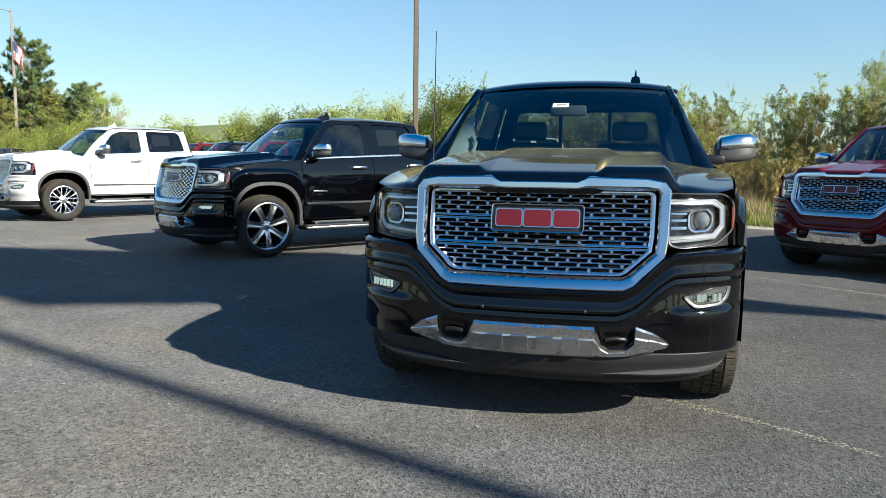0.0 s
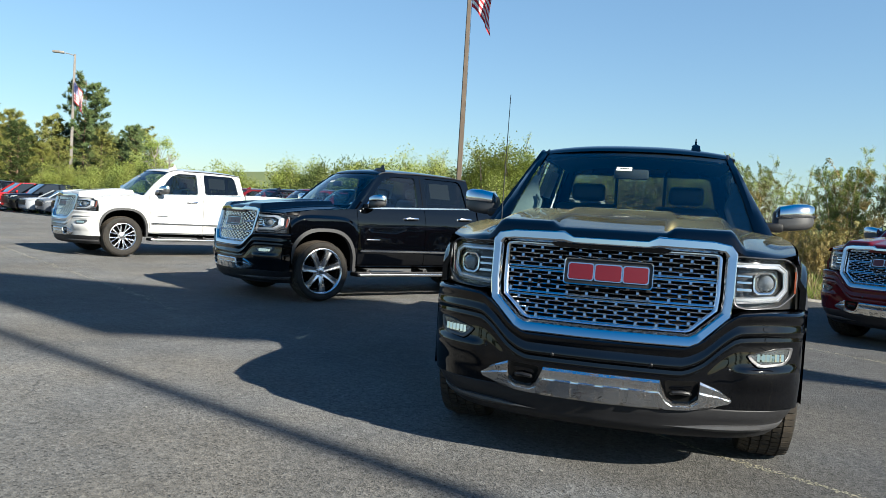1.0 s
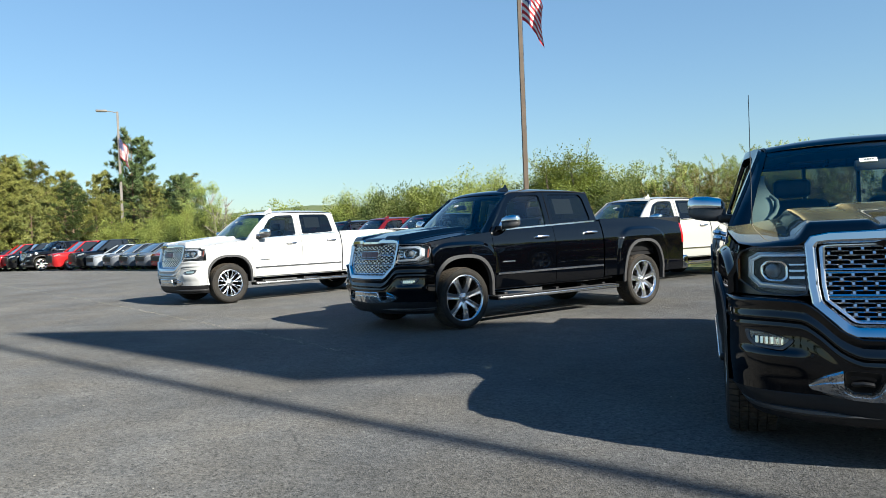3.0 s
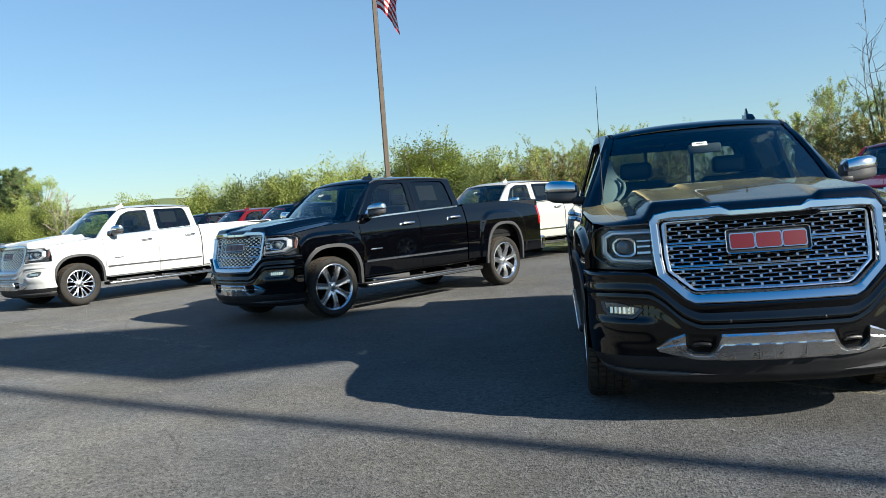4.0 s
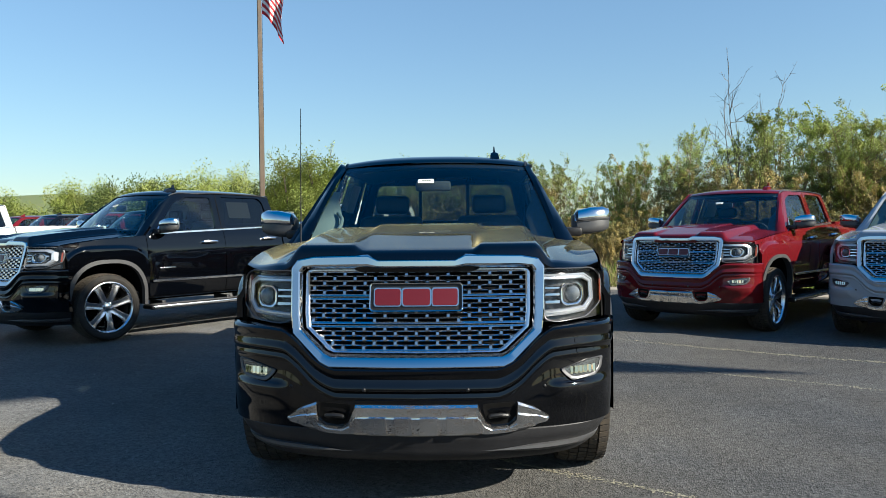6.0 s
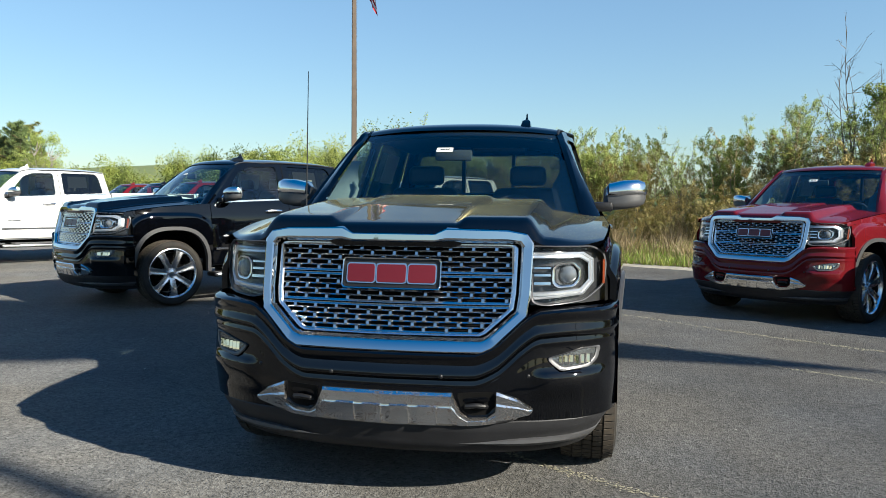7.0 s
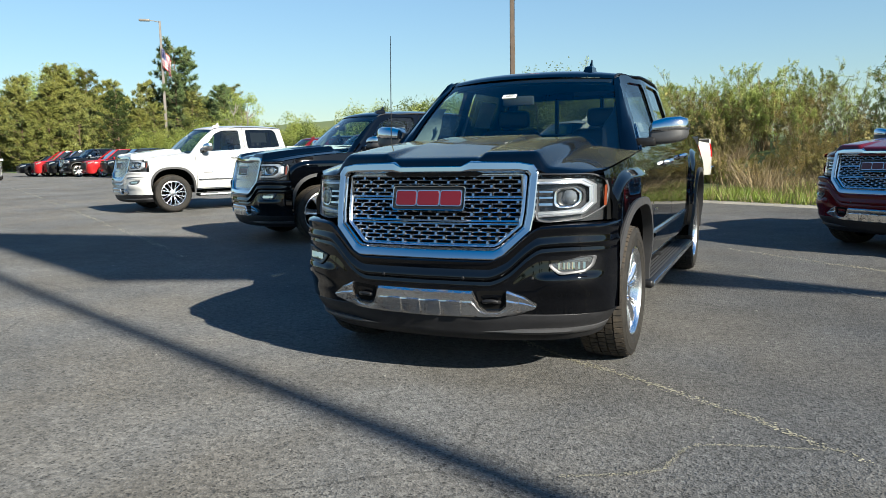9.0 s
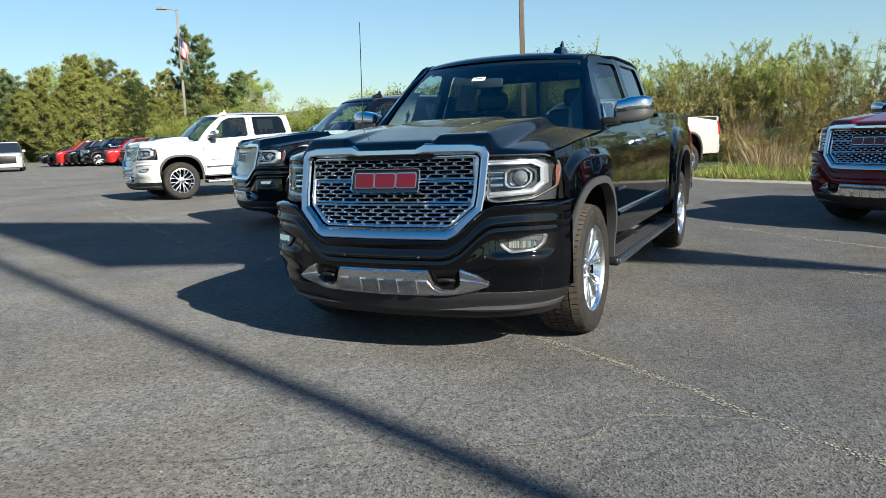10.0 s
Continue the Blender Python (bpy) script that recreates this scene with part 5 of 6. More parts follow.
p = new("street_lamp")
p.matrix_basis = pose(-59.0, 61.3, -0.1, 0, 0, 35)
square_pole(0.32, 0.20, 16.0, POLE_GREY, p)
arm = part("lamp_arm", tube([(0, 0, 15.9), (-0.6, 0, 16.05), (-1.2, 0, 16.1)], 0.05, 6), POLE_GREY, p)
part("lamp_head", box(-2.1, -1.0, -0.25, 0.25, 16.0, 16.22, bevel=0.06), POLE_GREY, p, "flat grey lamp head")
tagged(p, "tall grey lamp post with one arm and a flag", "street lamp", "poles")
flag_thing(-58.75, 61.1, 13.1, 15, flag_mesh(2.1, 1.0, 1.5, 0.2, 1.3), "limp red, white and blue striped flag on a pole")

# the tall pole and large flag beyond the camera, whose shadows cross the lot
N_WAY = Vector((0.39, 0.92, 0))
BIG_S, BIG_N = -18.0, -0.63
big = SUN_WAY * BIG_S + Vector((-SUN_WAY.y, SUN_WAY.x, 0)) * -BIG_N
p = new("flag_pole")
p.matrix_basis = pose(big.x, big.y, 0, 0, 0, 23)
square_pole(0.17, 0.12, 19.0, POLE, p)
tagged(p, "tall brown square steel pole carrying a large flag", "pole", "poles")


def big_flag():
    """A large limp flag: its hoist beside the pole, its fly hanging low."""
    bm = bmesh.new()
    nu, nv = 44, 30
    rise = math.tan(SUN_HIGH)
    def at(u, v):
        n = 0.02 + 4.45 * u
        top = 12.3 - 1.55 * n
        low = 5.0 - 1.0 * n if n < 1.0 else 4.0 if n < 1.65 else 4.0 + 3.67 * (n - 1.65) if n < 1.8 else 4.55 - 2.36 * (n - 1.8)
        return (n - BIG_N, 0.25 * math.sin(8 * u + 2 * v) * u ** 0.5, (top + (low - top) * v - BIG_S) * rise)
    grid_into(bm, [[at(i / nu, j / nv) for i in range(nu + 1)] for j in range(nv + 1)])
    for k, f in enumerate(bm.faces):
        j, i = divmod(k, nu)
        f.material_index = 2 if (i < nu * 0.4 and j < nv * 7 / 13) else (0 if (j * 13 // nv) % 2 == 0 else 1)
    me = mesh_of(bm, "flag")
    for m in (F_RED, F_WHITE, F_BLUE):
        me.materials.append(m)
    return me


flag_thing(big.x, big.y, 0, 67, big_flag(), "large limp striped flag on a tall pole")


# ---- plants ----
def leaf_material(name, color, second, trans=0.35):
    m = material(name, color, 0.6, vary=0.5, scale=1.3, second=second, detail=3)
    n, l = m.node_tree.nodes, m.node_tree.links
    b = n["Principled BSDF"]
    src = b.inputs["Base Color"].links[0].from_socket
    g = n.new("ShaderNodeNewGeometry")
    hs = n.new("ShaderNodeHueSaturation")
    r = n.new("ShaderNodeMapRange")
    r.inputs[3].default_value, r.inputs[4].default_value = 0.66, 1.28
    l.new(g.outputs["Random Per Island"], r.inputs[0]), l.new(r.outputs[0], hs.inputs["Value"])
    l.new(src, hs.inputs["Color"]), l.new(hs.outputs[0], b.inputs["Base Color"])
    tr, mx = n.new("ShaderNodeBsdfTranslucent"), n.new("ShaderNodeMixShader")
    l.new(hs.outputs[0], tr.inputs[0])
    mx.inputs[0].default_value = trans
    l.new(b.outputs[0], mx.inputs[1]), l.new(tr.outputs[0], mx.inputs[2]), l.new(mx.outputs[0], n["Material Output"].inputs[0])
    return m


BARK = material("grey_brown_bark", (0.12, 0.095, 0.07), 0.9, vary=0.4, scale=20, bump=0.004, bscale=60)
PINE_BARK = material("pine_bark", (0.15, 0.10, 0.065), 0.9, vary=0.4, scale=10, bump=0.01, bscale=20)
LEAF_FRESH = leaf_material("fresh_spring_leaves", (0.29, 0.36, 0.085), (0.36, 0.39, 0.12), 0.45)
LEAF_BUSH = leaf_material("yellow_green_leaves", (0.185, 0.235, 0.042), (0.245, 0.26, 0.056))
LEAF_DARK = leaf_material("dull_green_leaves", (0.101, 0.144, 0.029), (0.173, 0.180, 0.043))
NEEDLES = leaf_material("pine_needles", (0.190, 0.190, 0.040), (0.120, 0.145, 0.032), 0.2)
NEEDLES_DARK = leaf_material("dark_pine_needles", (0.075, 0.115, 0.036), (0.105, 0.13, 0.040), 0.2)
DRY = leaf_material("dry_grass", (0.331, 0.259, 0.137), (0.230, 0.166, 0.086), 0.25)
GREEN_GRASS = leaf_material("green_grass", (0.173, 0.259, 0.029), (0.245, 0.259, 0.058), 0.3)


def from_faces(name, verts, faces):
    me = bpy.data.meshes.new(name)
    me.from_pydata(verts, [], faces)
    me.update()
    return me


class Soup:
    """Loose narrow leaves gathered into one mesh."""
    def __init__(self):
        self.v, self.f = [], []

    def leaf(self, p, d, s, length, width):
        k = len(self.v)
        self.v += [p + s * width, p - s * width, p + d * length]
        self.f.append((k, k + 1, k + 2))

    def mesh(self, name):
        return from_faces(name, [tuple(v) for v in self.v], self.f)


def any_way(rnd, up=0.0):
    while True:
        v = Vector((rnd.uniform(-1, 1), rnd.uniform(-1, 1), rnd.uniform(-1, 1)))
        if 0.05 < v.length < 1:
            v = v.normalized() + Vector((0, 0, up))
            return v.normalized()


def sapling(seed, height, stems, leaves, spread=0.35, leaf=0.07, bare=False, thick=0.7):
    """Thin upright stems with side shoots and small scattered leaves."""
    rnd = random.Random(seed)
    wood, soup = bmesh.new(), Soup()
    shoots = []
    for _ in range(stems):
        a = rnd.uniform(0, 6.283)
        lean = Vector((math.cos(a), math.sin(a), 0)) * rnd.uniform(0.05, spread)
        base = Vector((math.cos(a), math.sin(a), 0)) * rnd.uniform(0, 0.35)
        h = height * rnd.uniform(0.6, 1.0)
        bend = any_way(rnd) * 0.10 * h
        pts = [base + (lean * (t ** 1.3) + Vector((0, 0, t))) * h + bend * math.sin(t * 3.0) * t for t in steps(0, 1, 6)]
        r0 = 0.010 + 0.006 * h
        r0 *= thick
        tube(pts, [r0 * (1 - 0.85 * k / 6) for k in range(7)], 3, False, wood)
        shoots.append((pts, 0.25))
        for _ in range(int(5 + h * 1.6)):
            t = rnd.uniform(0.25, 0.95)
            k = min(int(t * 6), 5)
            p = pts[k].lerp(pts[k + 1], t * 6 - k)
            d = any_way(rnd, 0.9)
            L = h * rnd.uniform(0.12, 0.30) * (1.15 - t * 0.6)
            q = [p, p + d * L * 0.5 + any_way(rnd) * L * 0.06, p + d * L + Vector((0, 0, L * 0.15))]
            tube(q, [r0 * 0.35, r0 * 0.25, r0 * 0.10], 3, False, wood)
            shoots.append((q, 0.0))
            for _ in range(2):
                d2 = (d + any_way(rnd) * 0.9).normalized()
                m = q[0].lerp(q[2], rnd.uniform(0.3, 0.9))
                e = m + d2 * L * rnd.uniform(0.25, 0.5)
                tube([m, e], [r0 * 0.18, r0 * 0.08], 3, False, wood)
                shoots.append(([m, m.lerp(e, 0.5), e], 0.0))
    if not bare:
        for _ in range(leaves):
            pts, start = rnd.choice(shoots)
            t = start + (1 - start) * rnd.random() ** 0.8
            k = min(int(t * (len(pts) - 1)), len(pts) - 2)
            p = pts[k].lerp(pts[k + 1], t * (len(pts) - 1) - k) + any_way(rnd) * 0.05
            d = any_way(rnd, 0.3)
            soup.leaf(p, d, d.orthogonal().normalized(), leaf * rnd.uniform(0.6, 1.3), leaf * rnd.uniform(0.22, 0.4))
    return mesh_of(wood, "wood"), soup.mesh("leaves") if not bare else None


def bush(seed, height, width, leaves, leaf=0.08):
    """A dense shrub of many leafy clumps on hidden stems, with an uneven outline."""
    rnd = random.Random(seed)
    wood, soup = bmesh.new(), Soup()
    clumps = []
    for _ in range(34):
        a, r = rnd.uniform(0, 6.283), rnd.random() ** 0.6
        z = rnd.uniform(0.12, 1.0) ** 0.8
        r *= width * (1.0 - 0.55 * z)
        c = Vector((math.cos(a) * r, math.sin(a) * r, z * height * rnd.uniform(0.75, 1.08)))
        clumps.append((c, rnd.uniform(0.16, 0.36) * width))
        if rnd.random() < 0.5:
            tube([Vector((c.x * 0.15, c.y * 0.15, 0)), c * 0.6 + Vector((0, 0, 0.1)), c], [0.025, 0.015, 0.006], 3, False, wood)
    for _ in range(leaves):
        c, r = rnd.choice(clumps)
        v = any_way(rnd)
        p = c + v * r * rnd.random() ** 0.4 * (1.35 if rnd.random() < 0.06 else 1.0)
        d = (v * 0.6 + any_way(rnd, 0.4)).normalized()
        if p.z < 0.02:
            p.z = 0.02
        soup.leaf(p, d, d.orthogonal().normalized(), leaf * rnd.uniform(0.6, 1.4), leaf * rnd.uniform(0.2, 0.42))
    return mesh_of(wood, "wood"), soup.mesh("leaves")


def pine(seed, height, width, tufts, needle=0.30, low=0.03, gaps=0.0, per=5, power=0.60):
    """A pine: one trunk, whorls of limbs, tufts of needles with gaps between."""
    rnd = random.Random(seed)
    wood, soup = bmesh.new(), Soup()
    sway = any_way(rnd) * 0.25
    spine = lambda t: Vector((sway.x * math.sin(2 * t), sway.y * math.sin(2.6 * t), height * t))
    tube([spine(t) for t in steps(0, 1, 8)], [0.15 * (1 - 0.92 * k / 8) * height / 10 for k in range(9)], 5, False, wood)
    ends = []
    limbs = int(height * 7)
    for i in range(limbs):
        t = low + (0.97 - low) * i / limbs
        if rnd.random() < gaps:
            continue
        prof = (1 - t) ** power * (0.72 + 0.28 * smooth01((t - low) / 0.22))
        L = width * prof * rnd.uniform(0.45, 1.10) + 0.25
        a = 2.4 * i + rnd.uniform(-0.6, 0.6)
        d = Vector((math.cos(a), math.sin(a), rnd.uniform(0.05, 0.5)))
        p = spine(t)
        q = [p, p + d * L * 0.5, p + d * L + Vector((0, 0, 0.12 * L))]
        tube(q, [0.035, 0.022, 0.008], 3, False, wood)
        for s in (0.3, 0.45, 0.6, 0.72, 0.84, 0.94, 1.0):
            ends.append((q[0].lerp(q[2], s) + any_way(rnd) * 0.10 * L, (0.20 + 0.16 * rnd.random()) * (0.7 + 0.1 * L)))
    for _ in range(tufts):
        c, r = rnd.choice(ends)
        c = c + any_way(rnd) * r * rnd.random()
        for _ in range(per):
            d = any_way(rnd, 0.55)
            soup.leaf(c, d, d.orthogonal().normalized(), needle * rnd.uniform(0.6, 1.3), needle * 0.11)
    return mesh_of(wood, "trunk"), soup.mesh("crown")


def broadleaf(seed, height, width, leaves, leaf=0.22):
    rnd = random.Random(seed)
    wood, soup = bmesh.new(), Soup()
    tube([(0, 0, 0), (0.1, 0, height * 0.35), (0.0, 0.15, height * 0.75)], [0.18, 0.13, 0.05], 6, False, wood)
    clumps = []
    for _ in range(26):
        a, t = rnd.uniform(0, 6.283), rnd.uniform(0.35, 1.0)
        r = width * math.sqrt(max(1 - ((t - 0.62) / 0.45) ** 2, 0.05)) * rnd.uniform(0.3, 1.0)
        c = Vector((math.cos(a) * r, math.sin(a) * r, t * height))
        tube([(0, 0, height * (0.2 + 0.4 * t)), c], [0.05, 0.015], 3, False, wood)
        clumps.append((c, rnd.uniform(0.18, 0.34) * width))
    for _ in range(leaves):
        c, r = rnd.choice(clumps)
        p = c + any_way(rnd) * r * rnd.random() ** 0.4
        d = any_way(rnd, -0.1)
        soup.leaf(p, d, d.orthogonal().normalized(), leaf * rnd.uniform(0.6, 1.3), leaf * 0.32)
    return mesh_of(wood, "trunk"), soup.mesh("crown")


def plant(name, meshes, x, y, s, turn, wood_mat, leaf_mat, label, category, group, z=None):
    if z is None and not clear_of_trucks(x, y):
        return None
    t = new(name)
    t.matrix_basis = Matrix.Translation((x, y, land_z(x, y) - 0.05 if z is None else z)) @ Matrix.Rotation(turn, 4, "Z") @ Matrix.Diagonal((s, s, s, 1))
    part("trunk" if "crown" in (meshes[1].name if meshes[1] else "") else "wood", meshes[0], wood_mat, t)
    if meshes[1]:
        part("crown" if "crown" in meshes[1].name else "leaves", meshes[1], leaf_mat, t)
    return tagged(t, label, category, group)


SAPLINGS = [sapling(20 + k, 3.2, 8 + k % 3, 5000, 0.32 + 0.06 * (k % 3), 0.041) for k in range(5)]
BUSHES = [bush(40 + k, 2.0, 1.25, 8000, 0.055) for k in range(5)]
FEATHERS = [sapling(30 + k, 2.4, 10, 6200, 0.50, 0.040) for k in range(4)]
THICKETS = [sapling(50 + k, 2.1, 13, 3600, 0.75, 0.055) for k in range(3)]
BROWN = leaf_material("brown_thicket", (0.33, 0.26, 0.085), (0.40, 0.32, 0.12), 0.3)
TAN_STEM = material("dry_stem", (0.26, 0.19, 0.095), 0.9, vary=0.4, scale=12)
PINES = [pine(60 + k, 9.5, 3.2, 2100, 0.36) for k in range(4)]
TALL_PINE = pine(70, 12.0, 3.4, 5600, 0.32, low=0.08, gaps=0.06, power=0.42)
SMALL_PINE = pine(71, 6.5, 1.7, 1100)
BACK_PINES = [pine(66 + k, 9.5, 3.3, 900, 0.55, per=4) for k in range(2)]
LEAFY = [broadleaf(80 + k, 9.0, 3.0, 6000, 0.20) for k in range(2)]
BARE = sapling(90, 5.8, 9, 0, 0.42, bare=True, thick=0.75)
BARE_FAR = sapling(93, 5.8, 5, 0, 0.22, bare=True, thick=2.2)

rnd = random.Random(5)


def clear_of_trucks(px, py):
    """False near the pickups that stand at the edge of the grass."""
    for tx, ty in [(-3.84, 12.26), *BEHIND]:
        q = pose(tx, ty, 0, 0, 0, -38.5).inverted() @ Vector((px, py, 0))
        if abs(q.x) < 1.35 and -0.6 < q.y < 6.5:
            return False
    return True


def along(x, d):
    """A place d metres behind the edge of the lot."""
    return x + 0.447 * d, edge_y(x) + 0.894 * d


# the bank: a wall of brown and olive thicket, feathery green tops above it
OLIVE = leaf_material("olive_thicket", (0.165, 0.155, 0.036), (0.24, 0.20, 0.062), 0.3)
PALE_BARK = material("pale_grey_bark", (0.34, 0.30, 0.25), 0.9, vary=0.3, scale=20)
x = -42.0
while x < 24:
    tall = float(np.interp(x, [-42, -33, -31, -25, -23, -16, -9, -5, -2, 0, 1.5, 2.7, 4, 5, 6.5, 10, 24], [3.5, 3.4, 2.9, 3.0, 3.4, 3.5, 3.6, 2.9, 2.5, 2.15, 1.85, 2.3, 2.7, 3.2, 3.5, 3.7, 3.7]))
    near = x > -5
    for _ in range(0 if near else 1 if x < -20 else 2):
        px, py = along(x + rnd.uniform(-0.5, 0.5), rnd.uniform(3.0, 8.0))
        dark = rnd.random() < 0.2
        plant("shrub", BUSHES[rnd.randrange(5)], px, py, tall / 2.25 * rnd.uniform(0.80, 1.12), rnd.uniform(0, 6), BARK, LEAF_DARK if dark else LEAF_BUSH, "dull green leafy shrub on the bank" if dark else "yellow-green leafy shrub on the bank", "shrub", "bank shrubs")
    for _ in range(2 if near else 0):
        px, py = along(x + rnd.uniform(-0.6, 0.6), rnd.uniform(4.8, 8.5))
        fresh = rnd.random() < 0.5
        plant("feathery_shrub", FEATHERS[rnd.randrange(4)], px, py, tall / 2.3 * rnd.uniform(0.72, 1.05), rnd.uniform(0, 6), TAN_STEM, LEAF_FRESH if fresh else LEAF_BUSH, "feathery fresh green shrub on the bank" if fresh else "feathery yellow-green shrub on the bank", "shrub", "bank shrubs")
    if near or rnd.random() < 0.6:
        px, py = along(x + rnd.uniform(-0.5, 0.5), rnd.uniform(4.5, 9.0))
        plant("sapling", SAPLINGS[rnd.randrange(5)], px, py, tall / 3.0 * rnd.uniform(0.7, 1.08), rnd.uniform(0, 6), BARK, LEAF_FRESH, "thin sapling with sparse fresh green leaves", "sapling", "bank saplings")
    for k in range(4 if near else 0):
        d = rnd.uniform(2.0, 6.5)
        px, py = along(x + rnd.uniform(-0.6, 0.6), d)
        brown = rnd.random() < 0.5
        size = float(np.interp(d, [2, 3, 6.5], [0.42, 0.68, 0.80])) * rnd.uniform(0.85, 1.2) * min(tall / 2.3, 1.25)
        plant("thicket", THICKETS[rnd.randrange(3)], px, py, size, rnd.uniform(0, 6), TAN_STEM, BROWN if brown else OLIVE, "brown tangled thicket of dry stems" if brown else "olive tangled thicket of leafing stems", "thicket", "bank thickets")
    x += rnd.uniform(0.7, 1.2)
plant("bare_tree", BARE, 7.9, 17.3, 0.82, 1.0, BARK, None, "tall bare branching tree among shrubs", "tree", "bare trees")
plant("bare_tree", BARE_FAR, *along(-31.5, 6), 0.86, 2.2, PALE_BARK, None, "pale bare tree beside the pines", "tree", "bare trees")

more = random.Random(77)
for k in range(9):
    px, py = along(-4.5 + 0.5 * k + more.uniform(-0.3, 0.3), more.uniform(4.5, 7.5))
    plant("feathery_shrub", FEATHERS[k % 4], px, py, more.uniform(0.72, 0.98), more.uniform(0, 6), TAN_STEM, LEAF_BUSH, "feathery yellow-green shrub on the bank", "shrub", "bank shrubs")

# low tangle at the foot of the bank
for k in range(46):
    px, py = along(-5.0 + 0.30 * k + more.uniform(-0.25, 0.25), more.uniform(1.9, 3.8))
    brown = more.random() < 0.6
    plant("thicket", THICKETS[k % 3], px, py, more.uniform(0.34, 0.56), more.uniform(0, 6), TAN_STEM, BROWN if brown else OLIVE, "low brown tangled thicket in dry grass" if brown else "low olive tangled thicket in dry grass", "thicket", "bank thickets")

# the far stand of pines
FAR = 1.32
for k in range(64):
    az = radians(-66 + 28.8 * (k + rnd.uniform(-0.4, 0.4)) / 64)
    d = rnd.uniform(62, 76) * FAR
    px, py = math.sin(az) * d, -4 + math.cos(az) * d
    s = rnd.uniform(0.60, 0.98) * FAR * (0.94 if az < radians(-50) else 0.84 if az > radians(-46) else 1.0)
    dark = rnd.random() < 0.3
    plant("pine_tree", PINES[k % 4], px, py, s, rnd.uniform(0, 6), PINE_BARK, NEEDLES_DARK if dark else NEEDLES, "dense olive-green pine in a far stand", "pine", "far pines", -0.1)
for k in range(30):
    az = radians(-68 + 30.0 * (k + rnd.uniform(-0.4, 0.4)) / 30)
    d = rnd.uniform(78, 90) * FAR
    plant("pine_tree", BACK_PINES[k % 2], math.sin(az) * d, -4 + math.cos(az) * d, rnd.uniform(0.75, 1.0) * FAR * (0.98 if az < radians(-50) else 0.76 if az > radians(-46) else 1.0), rnd.uniform(0, 6), PINE_BARK, NEEDLES, "dense olive-green pine in a far stand", "pine", "far pines", -0.1)
for az, d, me, s, mat in ((-41.0, 68, TALL_PINE, 0.88, NEEDLES_DARK), (-37.4, 64, SMALL_PINE, 1.05, NEEDLES_DARK), (-38.4, 66, SMALL_PINE, 0.9, NEEDLES_DARK)):
    a, d, s = radians(az), d * FAR, s * FAR
    plant("pine_tree", me, -1 + math.sin(a) * d, -4 + math.cos(a) * d, s, 0.6, PINE_BARK, mat, "tall dark pine with gaps in its crown", "pine", "far pines", -0.1)
for az, d, s in ((-49.0, 84, 1.06), (-50.3, 87, 0.98), (-60, 84, 0.72), (-57, 86, 0.75), (-36.6, 62, 0.62)):
    a, d, s = radians(az), d * FAR, s * FAR
    plant("broadleaf_tree", LEAFY[int(d) % 2], math.sin(a) * d, -4 + math.cos(a) * d, s, az, BARK, LEAF_FRESH, "bright green broadleaf tree behind the pines", "tree", "far trees", 0.0)

# unseen pines added round the lot's other sides, kept low and dark for reflections
for k in range(30):
    az = radians(62 + 230 * (k + rnd.uniform(-0.4, 0.4)) / 30)
    d = rnd.uniform(60, 74)
    plant("pine_tree", BACK_PINES[k % 2], math.sin(az) * d, -4 + math.cos(az) * d, rnd.uniform(0.55, 0.8), rnd.uniform(0, 6), PINE_BARK, NEEDLES_DARK, "dense olive-green pine in a far stand", "pine", "far pines", -0.1)

# dry stalks and grass on the bank
def blades(name, count, x0, x1, d0, d1, h0, h1, width, mat, label, seed, lean=0.35, clump=0.0):
    r = random.Random(seed)
    s = Soup()
    for _ in range(count):
        xx, d = r.uniform(x0, x1), d0 + (d1 - d0) * r.random()
        px, py = along(xx, d)
        if not clear_of_trucks(px, py):
            continue
        if clump and noise.noise((px * 0.8, py * 0.8, seed)) < clump * r.random():
            continue
        h = r.uniform(h0, h1) * (0.6 + 0.7 * abs(noise.noise((px * 0.5, py * 0.5, seed + 3))) * 1.6)
        d3 = Vector((r.uniform(-lean, lean), r.uniform(-lean, lean), 1)).normalized()
        a = r.uniform(0, 3.14)
        side = Vector((math.cos(a), math.sin(a), 0))
        s.leaf(Vector((px, py, land_z(px, py) - 0.03)), d3, side, h, width * r.uniform(0.6, 1.4))
    ob = part(name, s.mesh(name), mat)
    return tagged(ob, label, "grass", "", "stuff")


blades("dry_stalks", 50000, -6, 18, 0.9, 5.0, 0.30, 0.95, 0.010, DRY, "tangled tan dry stalks on the bank", 1, 0.8, 0.12)
blades("dry_stalks", 12000, -34, -6, 0.8, 5.0, 0.4, 0.9, 0.014, DRY, "tangled tan dry stalks on the bank", 2, 0.6, 0.4)
blades("green_grass", 42000, -6, 18, 0.03, 2.3, 0.10, 0.46, 0.011, GREEN_GRASS, "bright green grass along the asphalt edge", 3, 0.6)
blades("dry_grass", 17000, -6, 18, 0.0, 2.0, 0.10, 0.48, 0.009, DRY, "pale dry grass mixed into the green verge", 5, 0.9)
blades("green_grass", 9000, -45, -6, 0.05, 2.0, 0.12, 0.4, 0.012, GREEN_GRASS, "bright green grass along the asphalt edge", 4, 0.5)


# ---- cars further off ----
CAR_GLASS = material("dark_car_glass", (0.015, 0.018, 0.02), 0.04, 0.0, 1.0)


